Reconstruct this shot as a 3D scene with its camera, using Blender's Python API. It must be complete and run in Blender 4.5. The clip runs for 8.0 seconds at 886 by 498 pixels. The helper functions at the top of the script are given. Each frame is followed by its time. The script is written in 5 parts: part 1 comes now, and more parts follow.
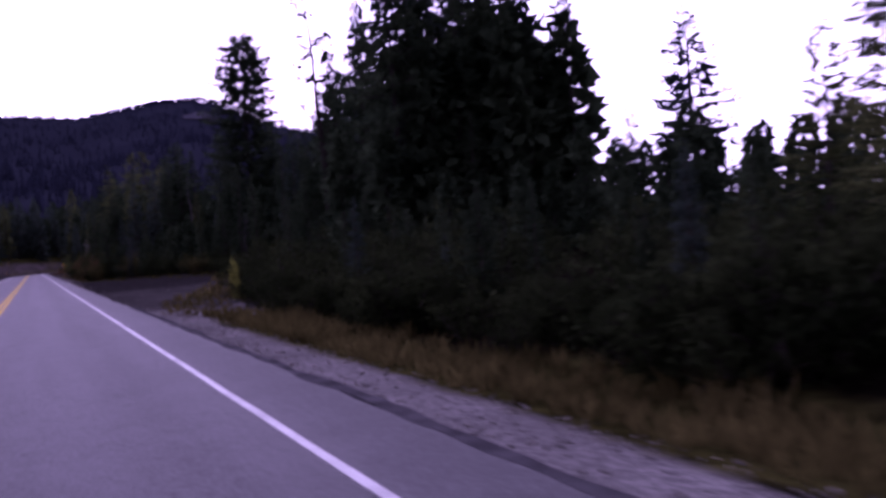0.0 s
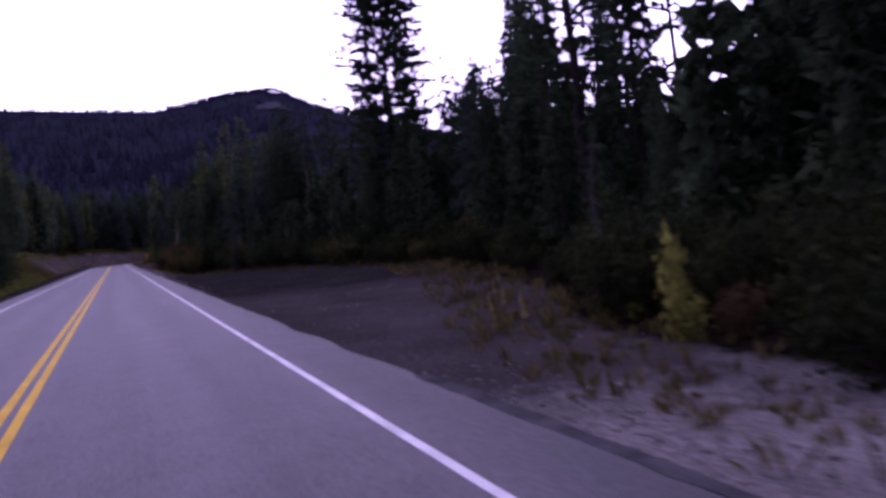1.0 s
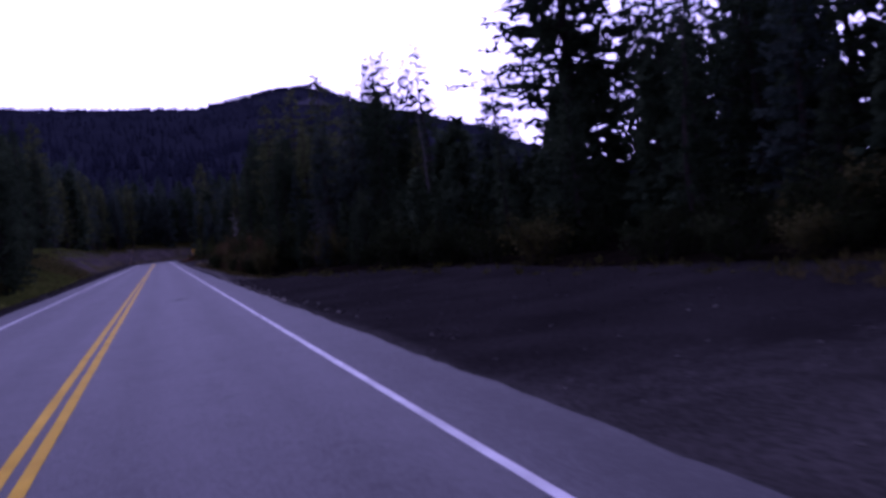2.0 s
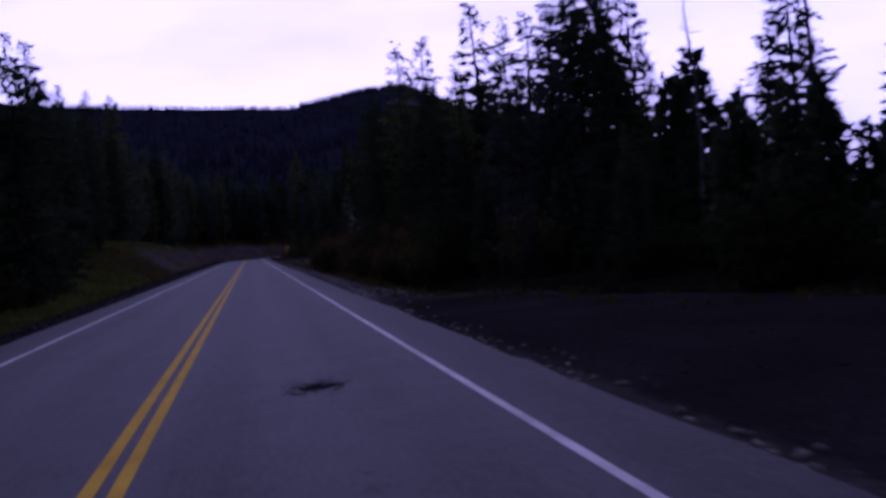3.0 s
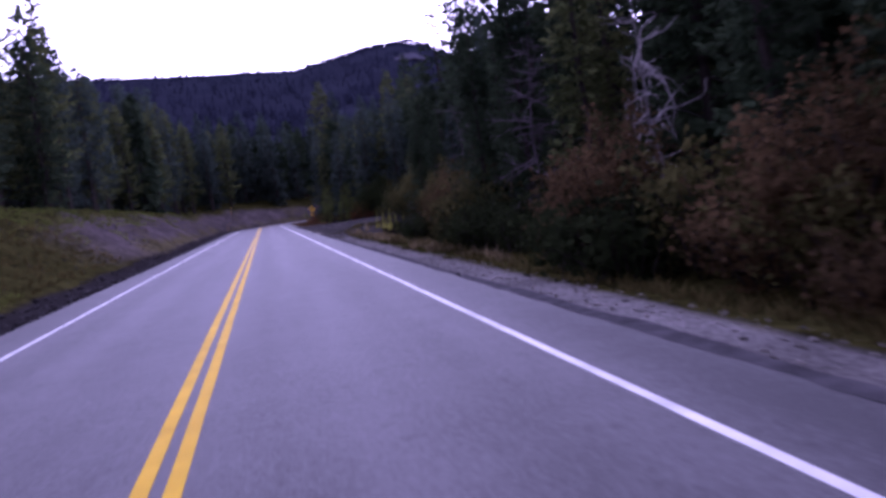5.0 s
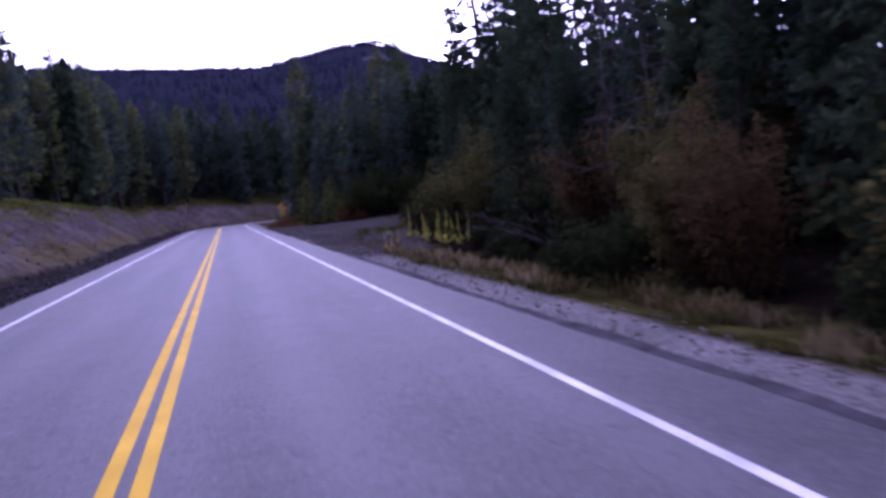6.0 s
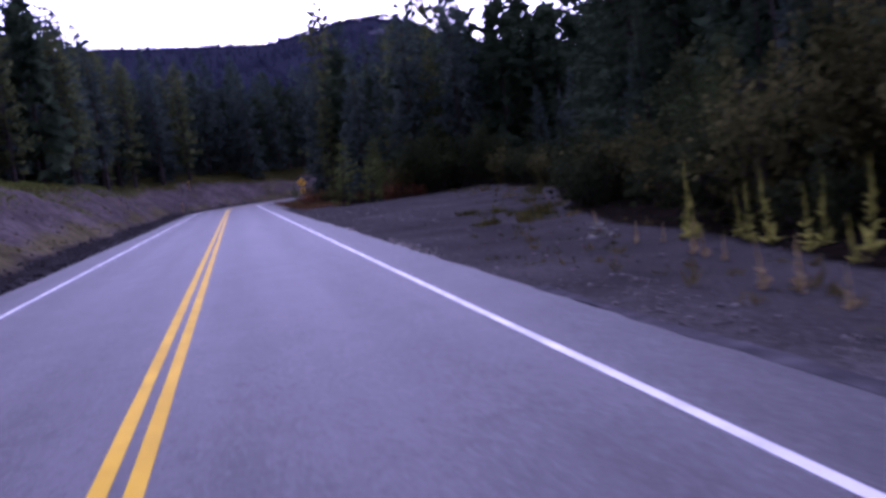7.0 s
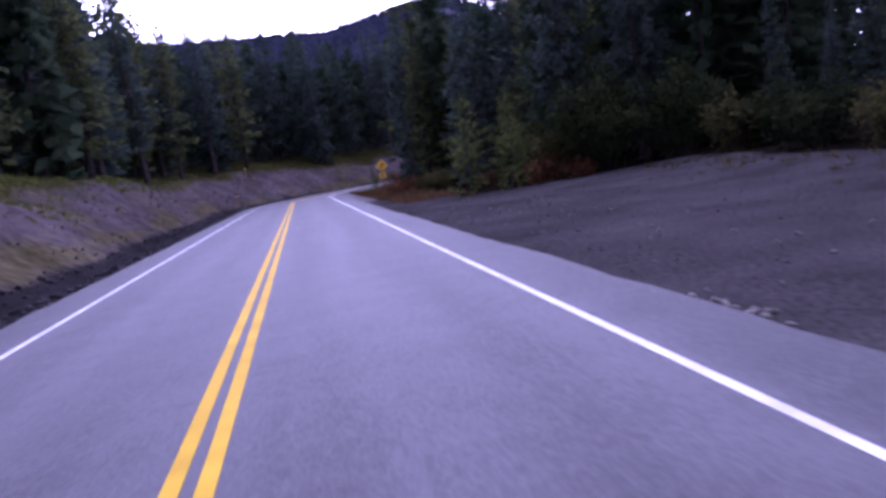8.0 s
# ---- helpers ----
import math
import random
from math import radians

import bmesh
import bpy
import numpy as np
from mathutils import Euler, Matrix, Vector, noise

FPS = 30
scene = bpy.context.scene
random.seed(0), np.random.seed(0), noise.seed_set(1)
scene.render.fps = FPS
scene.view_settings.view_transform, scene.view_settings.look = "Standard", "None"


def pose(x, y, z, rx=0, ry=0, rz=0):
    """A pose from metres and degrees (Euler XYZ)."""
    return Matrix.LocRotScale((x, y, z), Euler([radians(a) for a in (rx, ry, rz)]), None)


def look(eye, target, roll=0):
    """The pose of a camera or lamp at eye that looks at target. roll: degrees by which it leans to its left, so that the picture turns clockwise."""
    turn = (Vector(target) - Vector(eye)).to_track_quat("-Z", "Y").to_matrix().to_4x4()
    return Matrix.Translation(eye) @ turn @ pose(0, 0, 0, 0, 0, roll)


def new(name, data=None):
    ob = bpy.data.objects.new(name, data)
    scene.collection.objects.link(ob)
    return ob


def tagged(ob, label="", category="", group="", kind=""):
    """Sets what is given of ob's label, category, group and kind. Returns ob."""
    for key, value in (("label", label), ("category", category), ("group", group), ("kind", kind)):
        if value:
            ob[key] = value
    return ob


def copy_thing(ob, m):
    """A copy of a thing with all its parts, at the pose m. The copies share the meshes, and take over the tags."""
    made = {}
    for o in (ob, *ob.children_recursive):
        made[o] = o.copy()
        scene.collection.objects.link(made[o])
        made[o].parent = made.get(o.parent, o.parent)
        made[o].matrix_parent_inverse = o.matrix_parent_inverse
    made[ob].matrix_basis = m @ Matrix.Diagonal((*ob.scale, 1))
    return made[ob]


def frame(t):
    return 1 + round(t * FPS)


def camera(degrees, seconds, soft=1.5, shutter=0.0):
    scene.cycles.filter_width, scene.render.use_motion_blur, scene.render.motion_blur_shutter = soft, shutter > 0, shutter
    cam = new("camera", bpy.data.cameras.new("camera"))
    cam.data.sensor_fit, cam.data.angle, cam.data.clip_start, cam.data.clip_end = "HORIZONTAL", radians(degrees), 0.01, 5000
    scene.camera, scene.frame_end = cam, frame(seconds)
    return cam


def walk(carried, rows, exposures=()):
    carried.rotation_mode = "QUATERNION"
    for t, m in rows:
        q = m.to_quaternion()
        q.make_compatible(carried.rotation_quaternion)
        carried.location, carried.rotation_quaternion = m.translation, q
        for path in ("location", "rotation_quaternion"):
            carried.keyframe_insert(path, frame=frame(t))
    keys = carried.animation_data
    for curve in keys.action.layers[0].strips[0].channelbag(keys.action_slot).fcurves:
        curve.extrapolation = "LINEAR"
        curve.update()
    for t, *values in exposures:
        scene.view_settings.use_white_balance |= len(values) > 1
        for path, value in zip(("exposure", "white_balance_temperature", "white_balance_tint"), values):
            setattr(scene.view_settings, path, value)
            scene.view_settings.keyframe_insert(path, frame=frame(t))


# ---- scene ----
# ---- camera: seconds, x, y, z, yaw, pitch, roll ----
cam = camera(53.25, 8.0, soft=3.5, shutter=0.16)
PATH = [
    (0, 1.512, 0, 1.685, -24.86, -1.05, -5.07),
    (0.5, 1.486, 11.799, 1.692, -20.93, -1.97, -5.69),
    (1, 1.347, 23.599, 1.737, -20.29, -1.51, -5.84),
    (1.2, 1.37, 28.318, 1.72, -18.73, -1.02, -5.94),
    (2.3, 1.283, 54.285, 1.688, -17.37, -1.76, -5.75),
    (2.5, 1.147, 58.997, 1.675, -16.04, -1.48, -4.10),
    (3, 1.232, 70.785, 1.681, -12.27, -0.90, -5.19),
    (3.5, 1.213, 82.584, 1.656, -7.36, -2.46, -7.70),
    (4, 1.135, 94.379, 1.671, -7.85, -3.68, -8.76),
    (4.5, 1.014, 106.178, 1.698, -9.59, -4.45, -8.59),
    (4.7, 0.974, 110.898, 1.669, -10.26, -3.66, -8.28),
    (5.8, 0.874, 136.893, 1.681, -13.19, -3.55, -6.74),
    (6, 0.839, 141.602, 1.686, -13.56, -3.63, -6.12),
    (6.5, 0.857, 153.294, 1.688, -13.83, -5.25, -6.49),
    (7, 0.934, 165.207, 1.675, -12.72, -5.19, -7.27),
    (7.5, 0.958, 176.992, 1.702, -6.72, -5.96, -8.99),
    (8, 0.987, 188.785, 1.723, -8.36, -5.70, -9.30),
]


def aimed(x, y, z, yaw, pitch, roll):
    a, p = radians(yaw), radians(pitch)
    way = Vector((-math.sin(a) * math.cos(p), math.cos(a) * math.cos(p), math.sin(p)))
    return look((x, y, z), Vector((x, y, z)) + way, roll)


EXPOSURES = [
    (0.0, -0.38, 5400, 85),
    (0.5, -0.58, 5350, 80),
    (1.2, -0.3, 5300, 75),
    (2.3, -1.2, 4750, 82),
    (2.6, -1.47, 4730, 84),
    (3.0, -2.05, 4870, 75),
    (3.3, -1.25, 4900, 77),
    (3.7, 0.0, 5000, 78),
    (4.0, 0.32, 5060, 73),
    (4.5, 0.41, 5090, 70),
    (6.0, 0.58, 4995, 67),
    (6.5, 0.53, 4955, 66),
    (7.0, 0.52, 4950, 64),
    (7.5, 0.48, 4950, 63),
    (8.0, 0.9, 4955, 63),
]
walk(cam, [(row[0], aimed(*row[1:])) for row in PATH], EXPOSURES)

# ---- world and sun: a bright overcast evening sky ----
world = bpy.data.worlds.new("world")
scene.world = world
world.use_nodes = True
wn, wl = world.node_tree.nodes, world.node_tree.links
wn.clear()
w_out = wn.new("ShaderNodeOutputWorld")
w_bg = wn.new("ShaderNodeBackground")
w_sky = wn.new("ShaderNodeTexSky")
w_sky.sky_type = "NISHITA"
w_sky.sun_disc = False
w_sky.sun_elevation = radians(12)
w_sky.sun_rotation = radians(12)
w_cloud = wn.new("ShaderNodeTexNoise")
w_cloud.inputs["Scale"].default_value = 3.2
w_cloud.inputs["Detail"].default_value = 5
w_co = wn.new("ShaderNodeTexCoord")
w_map = wn.new("ShaderNodeMapping")
w_map.inputs["Scale"].default_value = (1, 1, 3.5)
w_ramp = wn.new("ShaderNodeValToRGB")
w_ramp.color_ramp.elements[0].position = 0.3
w_ramp.color_ramp.elements[0].color = (24, 24.4, 25.5, 1)
w_ramp.color_ramp.elements[1].position = 0.62
w_ramp.color_ramp.elements[1].color = (31, 30.6, 31, 1)
w_mix = wn.new("ShaderNodeMixRGB")
w_mix.inputs["Fac"].default_value = 0.88
wl.new(w_co.outputs["Generated"], w_map.inputs["Vector"])
wl.new(w_map.outputs["Vector"], w_cloud.inputs["Vector"])
wl.new(w_cloud.outputs["Fac"], w_ramp.inputs["Fac"])
wl.new(w_sky.outputs["Color"], w_mix.inputs["Color1"])
wl.new(w_ramp.outputs["Color"], w_mix.inputs["Color2"])
wl.new(w_mix.outputs["Color"], w_bg.inputs["Color"])
# evening: the clouds are brightest low down ahead, where the sun went, and dull overhead and behind
w_dot = wn.new("ShaderNodeVectorMath")
w_dot.operation = "DOT_PRODUCT"
w_dot.inputs[1].default_value = Vector((0.22, 0.97, 0.1)).normalized()
w_up = wn.new("ShaderNodeMapRange")
w_up.interpolation_type = "SMOOTHSTEP"
w_up.inputs["From Min"].default_value = -0.15
w_up.inputs["From Max"].default_value = 0.86
w_up.inputs["To Min"].default_value = 0.03
w_up.inputs["To Max"].default_value = 0.145
wl.new(w_co.outputs["Generated"], w_dot.inputs[0])
wl.new(w_dot.outputs["Value"], w_up.inputs["Value"])
wl.new(w_up.outputs["Result"], w_bg.inputs["Strength"])
wl.new(w_bg.outputs["Background"], w_out.inputs["Surface"])

sun = new("sun", bpy.data.lights.new("sun", "SUN"))
sun.data.energy = 0.3
sun.data.angle = radians(40)
sun.data.color = (1.0, 0.95, 0.9)
sun.matrix_world = look((22, 97, 40), (0, 0, 0))


# ---- materials ----
def material(name, dark, light, scale=4.0, rough=0.9, bump=0.3, fine=40.0, by="island", spread=0.35, metal=0.0, shine=0.0, thin=False):
    """Two colours mixed by noise at two scales, with grain in the relief; by: what sets pieces apart."""
    m = bpy.data.materials.new(name)
    m.use_nodes = True
    n, l = m.node_tree.nodes, m.node_tree.links
    b = n["Principled BSDF"]
    b.inputs["Roughness"].default_value = rough
    b.inputs["Metallic"].default_value = metal
    b.inputs["Specular IOR Level"].default_value = shine
    geo = n.new("ShaderNodeNewGeometry")
    big = n.new("ShaderNodeTexNoise")
    big.inputs["Scale"].default_value = scale
    big.inputs["Detail"].default_value = 4
    small = n.new("ShaderNodeTexNoise")
    small.inputs["Scale"].default_value = fine
    small.inputs["Detail"].default_value = 2
    for t in (big, small):
        l.new(geo.outputs["Position"], t.inputs["Vector"])
    add = n.new("ShaderNodeMath")
    add.operation = "MULTIPLY_ADD"
    add.inputs[1].default_value = 0.45
    l.new(small.outputs["Fac"], add.inputs[0])
    l.new(big.outputs["Fac"], add.inputs[2])
    ramp = n.new("ShaderNodeValToRGB")
    ramp.color_ramp.elements[0].position = 0.5
    ramp.color_ramp.elements[0].color = (*dark, 1)
    ramp.color_ramp.elements[1].position = 0.95
    ramp.color_ramp.elements[1].color = (*light, 1)
    l.new(add.outputs[0], ramp.inputs["Fac"])
    hsv = n.new("ShaderNodeHueSaturation")
    l.new(ramp.outputs["Color"], hsv.inputs["Color"])
    rng = n.new("ShaderNodeMapRange")
    rng.inputs["To Min"].default_value = 1 - spread
    rng.inputs["To Max"].default_value = 1 + spread
    if by == "island":
        l.new(geo.outputs["Random Per Island"], rng.inputs["Value"])
    else:
        info = n.new("ShaderNodeObjectInfo")
        l.new(info.outputs["Random"], rng.inputs["Value"])
    l.new(rng.outputs["Result"], hsv.inputs["Value"])
    l.new(hsv.outputs["Color"], b.inputs["Base Color"])
    if thin:
        through_leaf = n.new("ShaderNodeBsdfTranslucent")
        l.new(hsv.outputs["Color"], through_leaf.inputs["Color"])
        both = n.new("ShaderNodeMixShader")
        both.inputs["Fac"].default_value = 0.42
        l.new(b.outputs["BSDF"], both.inputs[1])
        l.new(through_leaf.outputs["BSDF"], both.inputs[2])
        l.new(both.outputs["Shader"], n["Material Output"].inputs["Surface"])
    if bump:
        bp = n.new("ShaderNodeBump")
        bp.inputs["Strength"].default_value = bump
        bp.inputs["Distance"].default_value = 0.02
        l.new(small.outputs["Fac"], bp.inputs["Height"])
        l.new(bp.outputs["Normal"], b.inputs["Normal"])
    return m


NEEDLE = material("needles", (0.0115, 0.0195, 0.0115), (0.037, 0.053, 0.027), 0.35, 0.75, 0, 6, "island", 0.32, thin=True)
# blue and olive needles are lightened, partly to carry haze on the later stands
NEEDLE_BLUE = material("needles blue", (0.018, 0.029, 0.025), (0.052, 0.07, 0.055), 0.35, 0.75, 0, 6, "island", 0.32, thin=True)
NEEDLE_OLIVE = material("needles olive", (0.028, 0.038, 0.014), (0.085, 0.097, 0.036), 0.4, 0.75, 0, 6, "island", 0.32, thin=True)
YOUNG = material("young needles", (0.036, 0.05, 0.0145), (0.096, 0.112, 0.032), 0.8, 0.75, 0, 8, "island", 0.4, thin=True)
BARK = material("bark", (0.014, 0.0115, 0.011), (0.042, 0.034, 0.031), 3, 0.95, 0.8, 25, "object", 0.25)
DEADWOOD = material("dead wood", (0.035, 0.031, 0.033), (0.1, 0.092, 0.09), 2.5, 0.9, 0.4, 30, "object", 0.2)
BLEACHED = material("bleached wood", (0.11, 0.1, 0.105), (0.26, 0.24, 0.24), 2.5, 0.85, 0.4, 30, "object", 0.2)
LEAF_RUSSET = material("russet leaves", (0.027, 0.0182, 0.0092), (0.08, 0.052, 0.024), 0.9, 0.8, 0, 9, "island", 0.35, thin=True)
LEAF_OLIVE = material("olive leaves", (0.023, 0.024, 0.0082), (0.07, 0.065, 0.022), 0.9, 0.8, 0, 9, "island", 0.35, thin=True)
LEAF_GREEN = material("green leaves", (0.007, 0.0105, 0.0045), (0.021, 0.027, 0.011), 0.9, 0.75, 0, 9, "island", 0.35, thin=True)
LEAF_MID = material("fresh green leaves", (0.0115, 0.0175, 0.007), (0.035, 0.043, 0.016), 0.9, 0.75, 0, 9, "island", 0.35, thin=True)
LEAF_YELLOW = material("yellowing leaves", (0.09, 0.1, 0.02), (0.26, 0.26, 0.055), 0.9, 0.8, 0, 9, "island", 0.4, thin=True)
TWIGS = material("bare mauve twigs", (0.036, 0.03, 0.034), (0.085, 0.072, 0.078), 1, 0.9, 0, 9, "object", 0.3)
WOOL = material("pale woolly leaves", (0.16, 0.16, 0.14), (0.34, 0.34, 0.3), 3, 0.9, 0, 20, "island", 0.3, thin=True)
LEAF_RED = material("red leaves", (0.065, 0.026, 0.013), (0.16, 0.072, 0.032), 0.9, 0.75, 0, 9, "island", 0.4, thin=True)
GRASS_DRY = material("dry grass", (0.03, 0.0252, 0.0085), (0.085, 0.071, 0.025), 0.3, 0.85, 0, 3, "island", 0.4, thin=True)
STRAW = material("pale straw", (0.062, 0.049, 0.026), (0.165, 0.13, 0.07), 0.3, 0.85, 0, 3, "island", 0.4, thin=True)
GRASS_GREEN = material("green grass", (0.02, 0.021, 0.005), (0.055, 0.052, 0.013), 0.3, 0.85, 0, 3, "island", 0.4, thin=True)
MEADOW = material("meadow grass", (0.036, 0.049, 0.01), (0.112, 0.128, 0.03), 0.3, 0.85, 0, 3, "island", 0.4, thin=True)
GRASS_RUST = material("rusty grass", (0.045, 0.026, 0.011), (0.11, 0.065, 0.03), 0.3, 0.85, 0, 3, "island", 0.4, thin=True)
MULLEIN = material("mullein leaves", (0.09, 0.1, 0.017), (0.3, 0.29, 0.06), 5, 0.8, 0, 30, "island", 0.55, thin=True)
SEED = material("seed stalk", (0.18, 0.13, 0.06), (0.36, 0.28, 0.12), 5, 0.85, 0, 30, "island", 0.3)
STONE = material("pale stones", (0.05, 0.047, 0.045), (0.16, 0.148, 0.135), 6, 0.9, 0.5, 60, "island", 0.4)
CRUST = material("pale broken crust", (0.07, 0.065, 0.058), (0.21, 0.195, 0.17), 6, 0.9, 0.5, 60, "object", 0.35)
STONE_DARK = material("dark stones", (0.014, 0.0133, 0.0145), (0.045, 0.041, 0.042), 6, 0.9, 0.5, 60, "island", 0.4)
YELLOW = material("yellow line paint", (0.3, 0.185, 0.004), (0.45, 0.285, 0.008), 1.3, 0.7, 0.25, 90, "object", 0.0, shine=0.03)
WHITE = material("white line paint", (0.28, 0.276, 0.275), (0.5, 0.492, 0.488), 1.3, 0.7, 0.25, 90, "object", 0.0, shine=0.08)
TAR_EDGE = material("worn tarred edge", (0.019, 0.0182, 0.0198), (0.056, 0.0535, 0.058), 2.2, 0.8, 0.5, 50, "object", 0.0)
TAR = material("tar", (0.0095, 0.009, 0.01), (0.024, 0.0225, 0.0245), 3, 0.75, 0.5, 70, "object", 0.0)
SIGN_YELLOW = material("sign sheeting", (0.75, 0.42, 0.02), (0.85, 0.5, 0.03), 2, 0.45, 0, 20, "object", 0.0, shine=0.25)
SIGN_BLACK = material("sign black", (0.015, 0.015, 0.015), (0.03, 0.03, 0.03), 2, 0.5, 0, 20, "object", 0.0, shine=0.25)
POST_BROWN = material("weathered post", (0.13, 0.075, 0.04), (0.24, 0.14, 0.07), 4, 0.85, 0.3, 40, "object", 0.1)
# distance haze is mixed into the far woods and hillside colours as blue
FARWOOD_HAZE = material("far woods haze blue", (0.0085, 0.0098, 0.0172), (0.016, 0.0183, 0.03), 0.01, 0.9, 0, 0.06, "island", 0.14)
SLOPE = material("bare slope", (0.024, 0.0235, 0.032), (0.042, 0.041, 0.053), 0.02, 0.95, 0, 0.08, "object", 0.0)
HILLSIDE_HAZE = material("hillside floor haze blue", (0.008, 0.009, 0.0145), (0.0145, 0.016, 0.0235), 0.006, 0.95, 0, 0.05, "object", 0.0)


def asphalt():
    m = bpy.data.materials.new("asphalt")
    m.use_nodes = True
    n, l = m.node_tree.nodes, m.node_tree.links
    b = n["Principled BSDF"]
    b.inputs["Roughness"].default_value = 0.78
    b.inputs["Specular IOR Level"].default_value = 0.22
    geo = n.new("ShaderNodeNewGeometry")
    uv = n.new("ShaderNodeAttribute")
    uv.attribute_name = "lane"
    # wheel tracks: two bands in each lane, polished darker
    sep = n.new("ShaderNodeSeparateXYZ")
    l.new(uv.outputs["Vector"], sep.inputs["Vector"])
    wob = n.new("ShaderNodeTexNoise")
    wob.inputs["Scale"].default_value = 0.12
    l.new(geo.outputs["Position"], wob.inputs["Vector"])
    track = n.new("ShaderNodeMath")
    track.operation = "MULTIPLY_ADD"
    track.inputs[1].default_value = 2 * math.pi / 1.75
    track.inputs[2].default_value = 0.35
    l.new(sep.outputs["X"], track.inputs[0])
    cosine = n.new("ShaderNodeMath")
    cosine.operation = "COSINE"
    l.new(track.outputs[0], cosine.inputs[0])
    # stretched streaks along the road, patches and speckle
    mp = n.new("ShaderNodeMapping")
    mp.inputs["Scale"].default_value = (1.1, 0.06, 1)
    l.new(uv.outputs["Vector"], mp.inputs["Vector"])
    streak = n.new("ShaderNodeTexNoise")
    streak.inputs["Scale"].default_value = 1.6
    streak.inputs["Detail"].default_value = 5
    l.new(mp.outputs["Vector"], streak.inputs["Vector"])
    patch = n.new("ShaderNodeTexNoise")
    patch.inputs["Scale"].default_value = 1.1
    patch.inputs["Detail"].default_value = 6
    l.new(geo.outputs["Position"], patch.inputs["Vector"])
    grain = n.new("ShaderNodeTexVoronoi")
    grain.inputs["Scale"].default_value = 30
    l.new(geo.outputs["Position"], grain.inputs["Vector"])
    grain2 = n.new("ShaderNodeTexNoise")
    grain2.inputs["Scale"].default_value = 13
    grain2.inputs["Detail"].default_value = 6
    l.new(geo.outputs["Position"], grain2.inputs["Vector"])

    def mad(a, k, c):
        x = n.new("ShaderNodeMath")
        x.operation = "MULTIPLY_ADD"
        l.new(a, x.inputs[0])
        x.inputs[1].default_value = k
        if isinstance(c, float):
            x.inputs[2].default_value = c
        else:
            l.new(c, x.inputs[2])
        return x.outputs[0]

    v = mad(cosine.outputs[0], 0.06, -0.02)
    v = mad(streak.outputs["Fac"], 0.38, v)
    v = mad(patch.outputs["Fac"], 0.3, v)
    v = mad(grain2.outputs["Fac"], 0.45, v)
    v = mad(grain.outputs["Distance"], 0.42, v)
    # the shoulders outside the edge lines are coarser and darker
    side = n.new("ShaderNodeMath")
    side.operation = "ABSOLUTE"
    l.new(sep.outputs["X"], side.inputs[0])
    shoulder = n.new("ShaderNodeMapRange")
    shoulder.inputs["From Min"].default_value = 3.45
    shoulder.inputs["From Max"].default_value = 3.75
    l.new(side.outputs[0], shoulder.inputs["Value"])
    v = mad(shoulder.outputs["Result"], -0.12, v)
    # small worn pits and dark spots
    pits = n.new("ShaderNodeTexNoise")
    pits.inputs["Scale"].default_value = 4.5
    pits.inputs["Detail"].default_value = 3
    l.new(geo.outputs["Position"], pits.inputs["Vector"])
    worn = n.new("ShaderNodeMapRange")
    worn.inputs["From Min"].default_value = 0.6
    worn.inputs["From Max"].default_value = 0.72
    l.new(pits.outputs["Fac"], worn.inputs["Value"])
    v = mad(worn.outputs["Result"], -0.2, v)
    ramp = n.new("ShaderNodeValToRGB")
    ramp.color_ramp.elements[0].position = 0.54
    ramp.color_ramp.elements[0].color = (0.0165, 0.016, 0.0172, 1)
    ramp.color_ramp.elements[1].position = 0.94
    ramp.color_ramp.elements[1].color = (0.05, 0.048, 0.0512, 1)
    l.new(v, ramp.inputs["Fac"])
    l.new(ramp.outputs["Color"], b.inputs["Base Color"])
    bp = n.new("ShaderNodeBump")
    bp.inputs["Strength"].default_value = 0.5
    bp.inputs["Distance"].default_value = 0.01
    l.new(grain.outputs["Distance"], bp.inputs["Height"])
    l.new(bp.outputs["Normal"], b.inputs["Normal"])
    return m


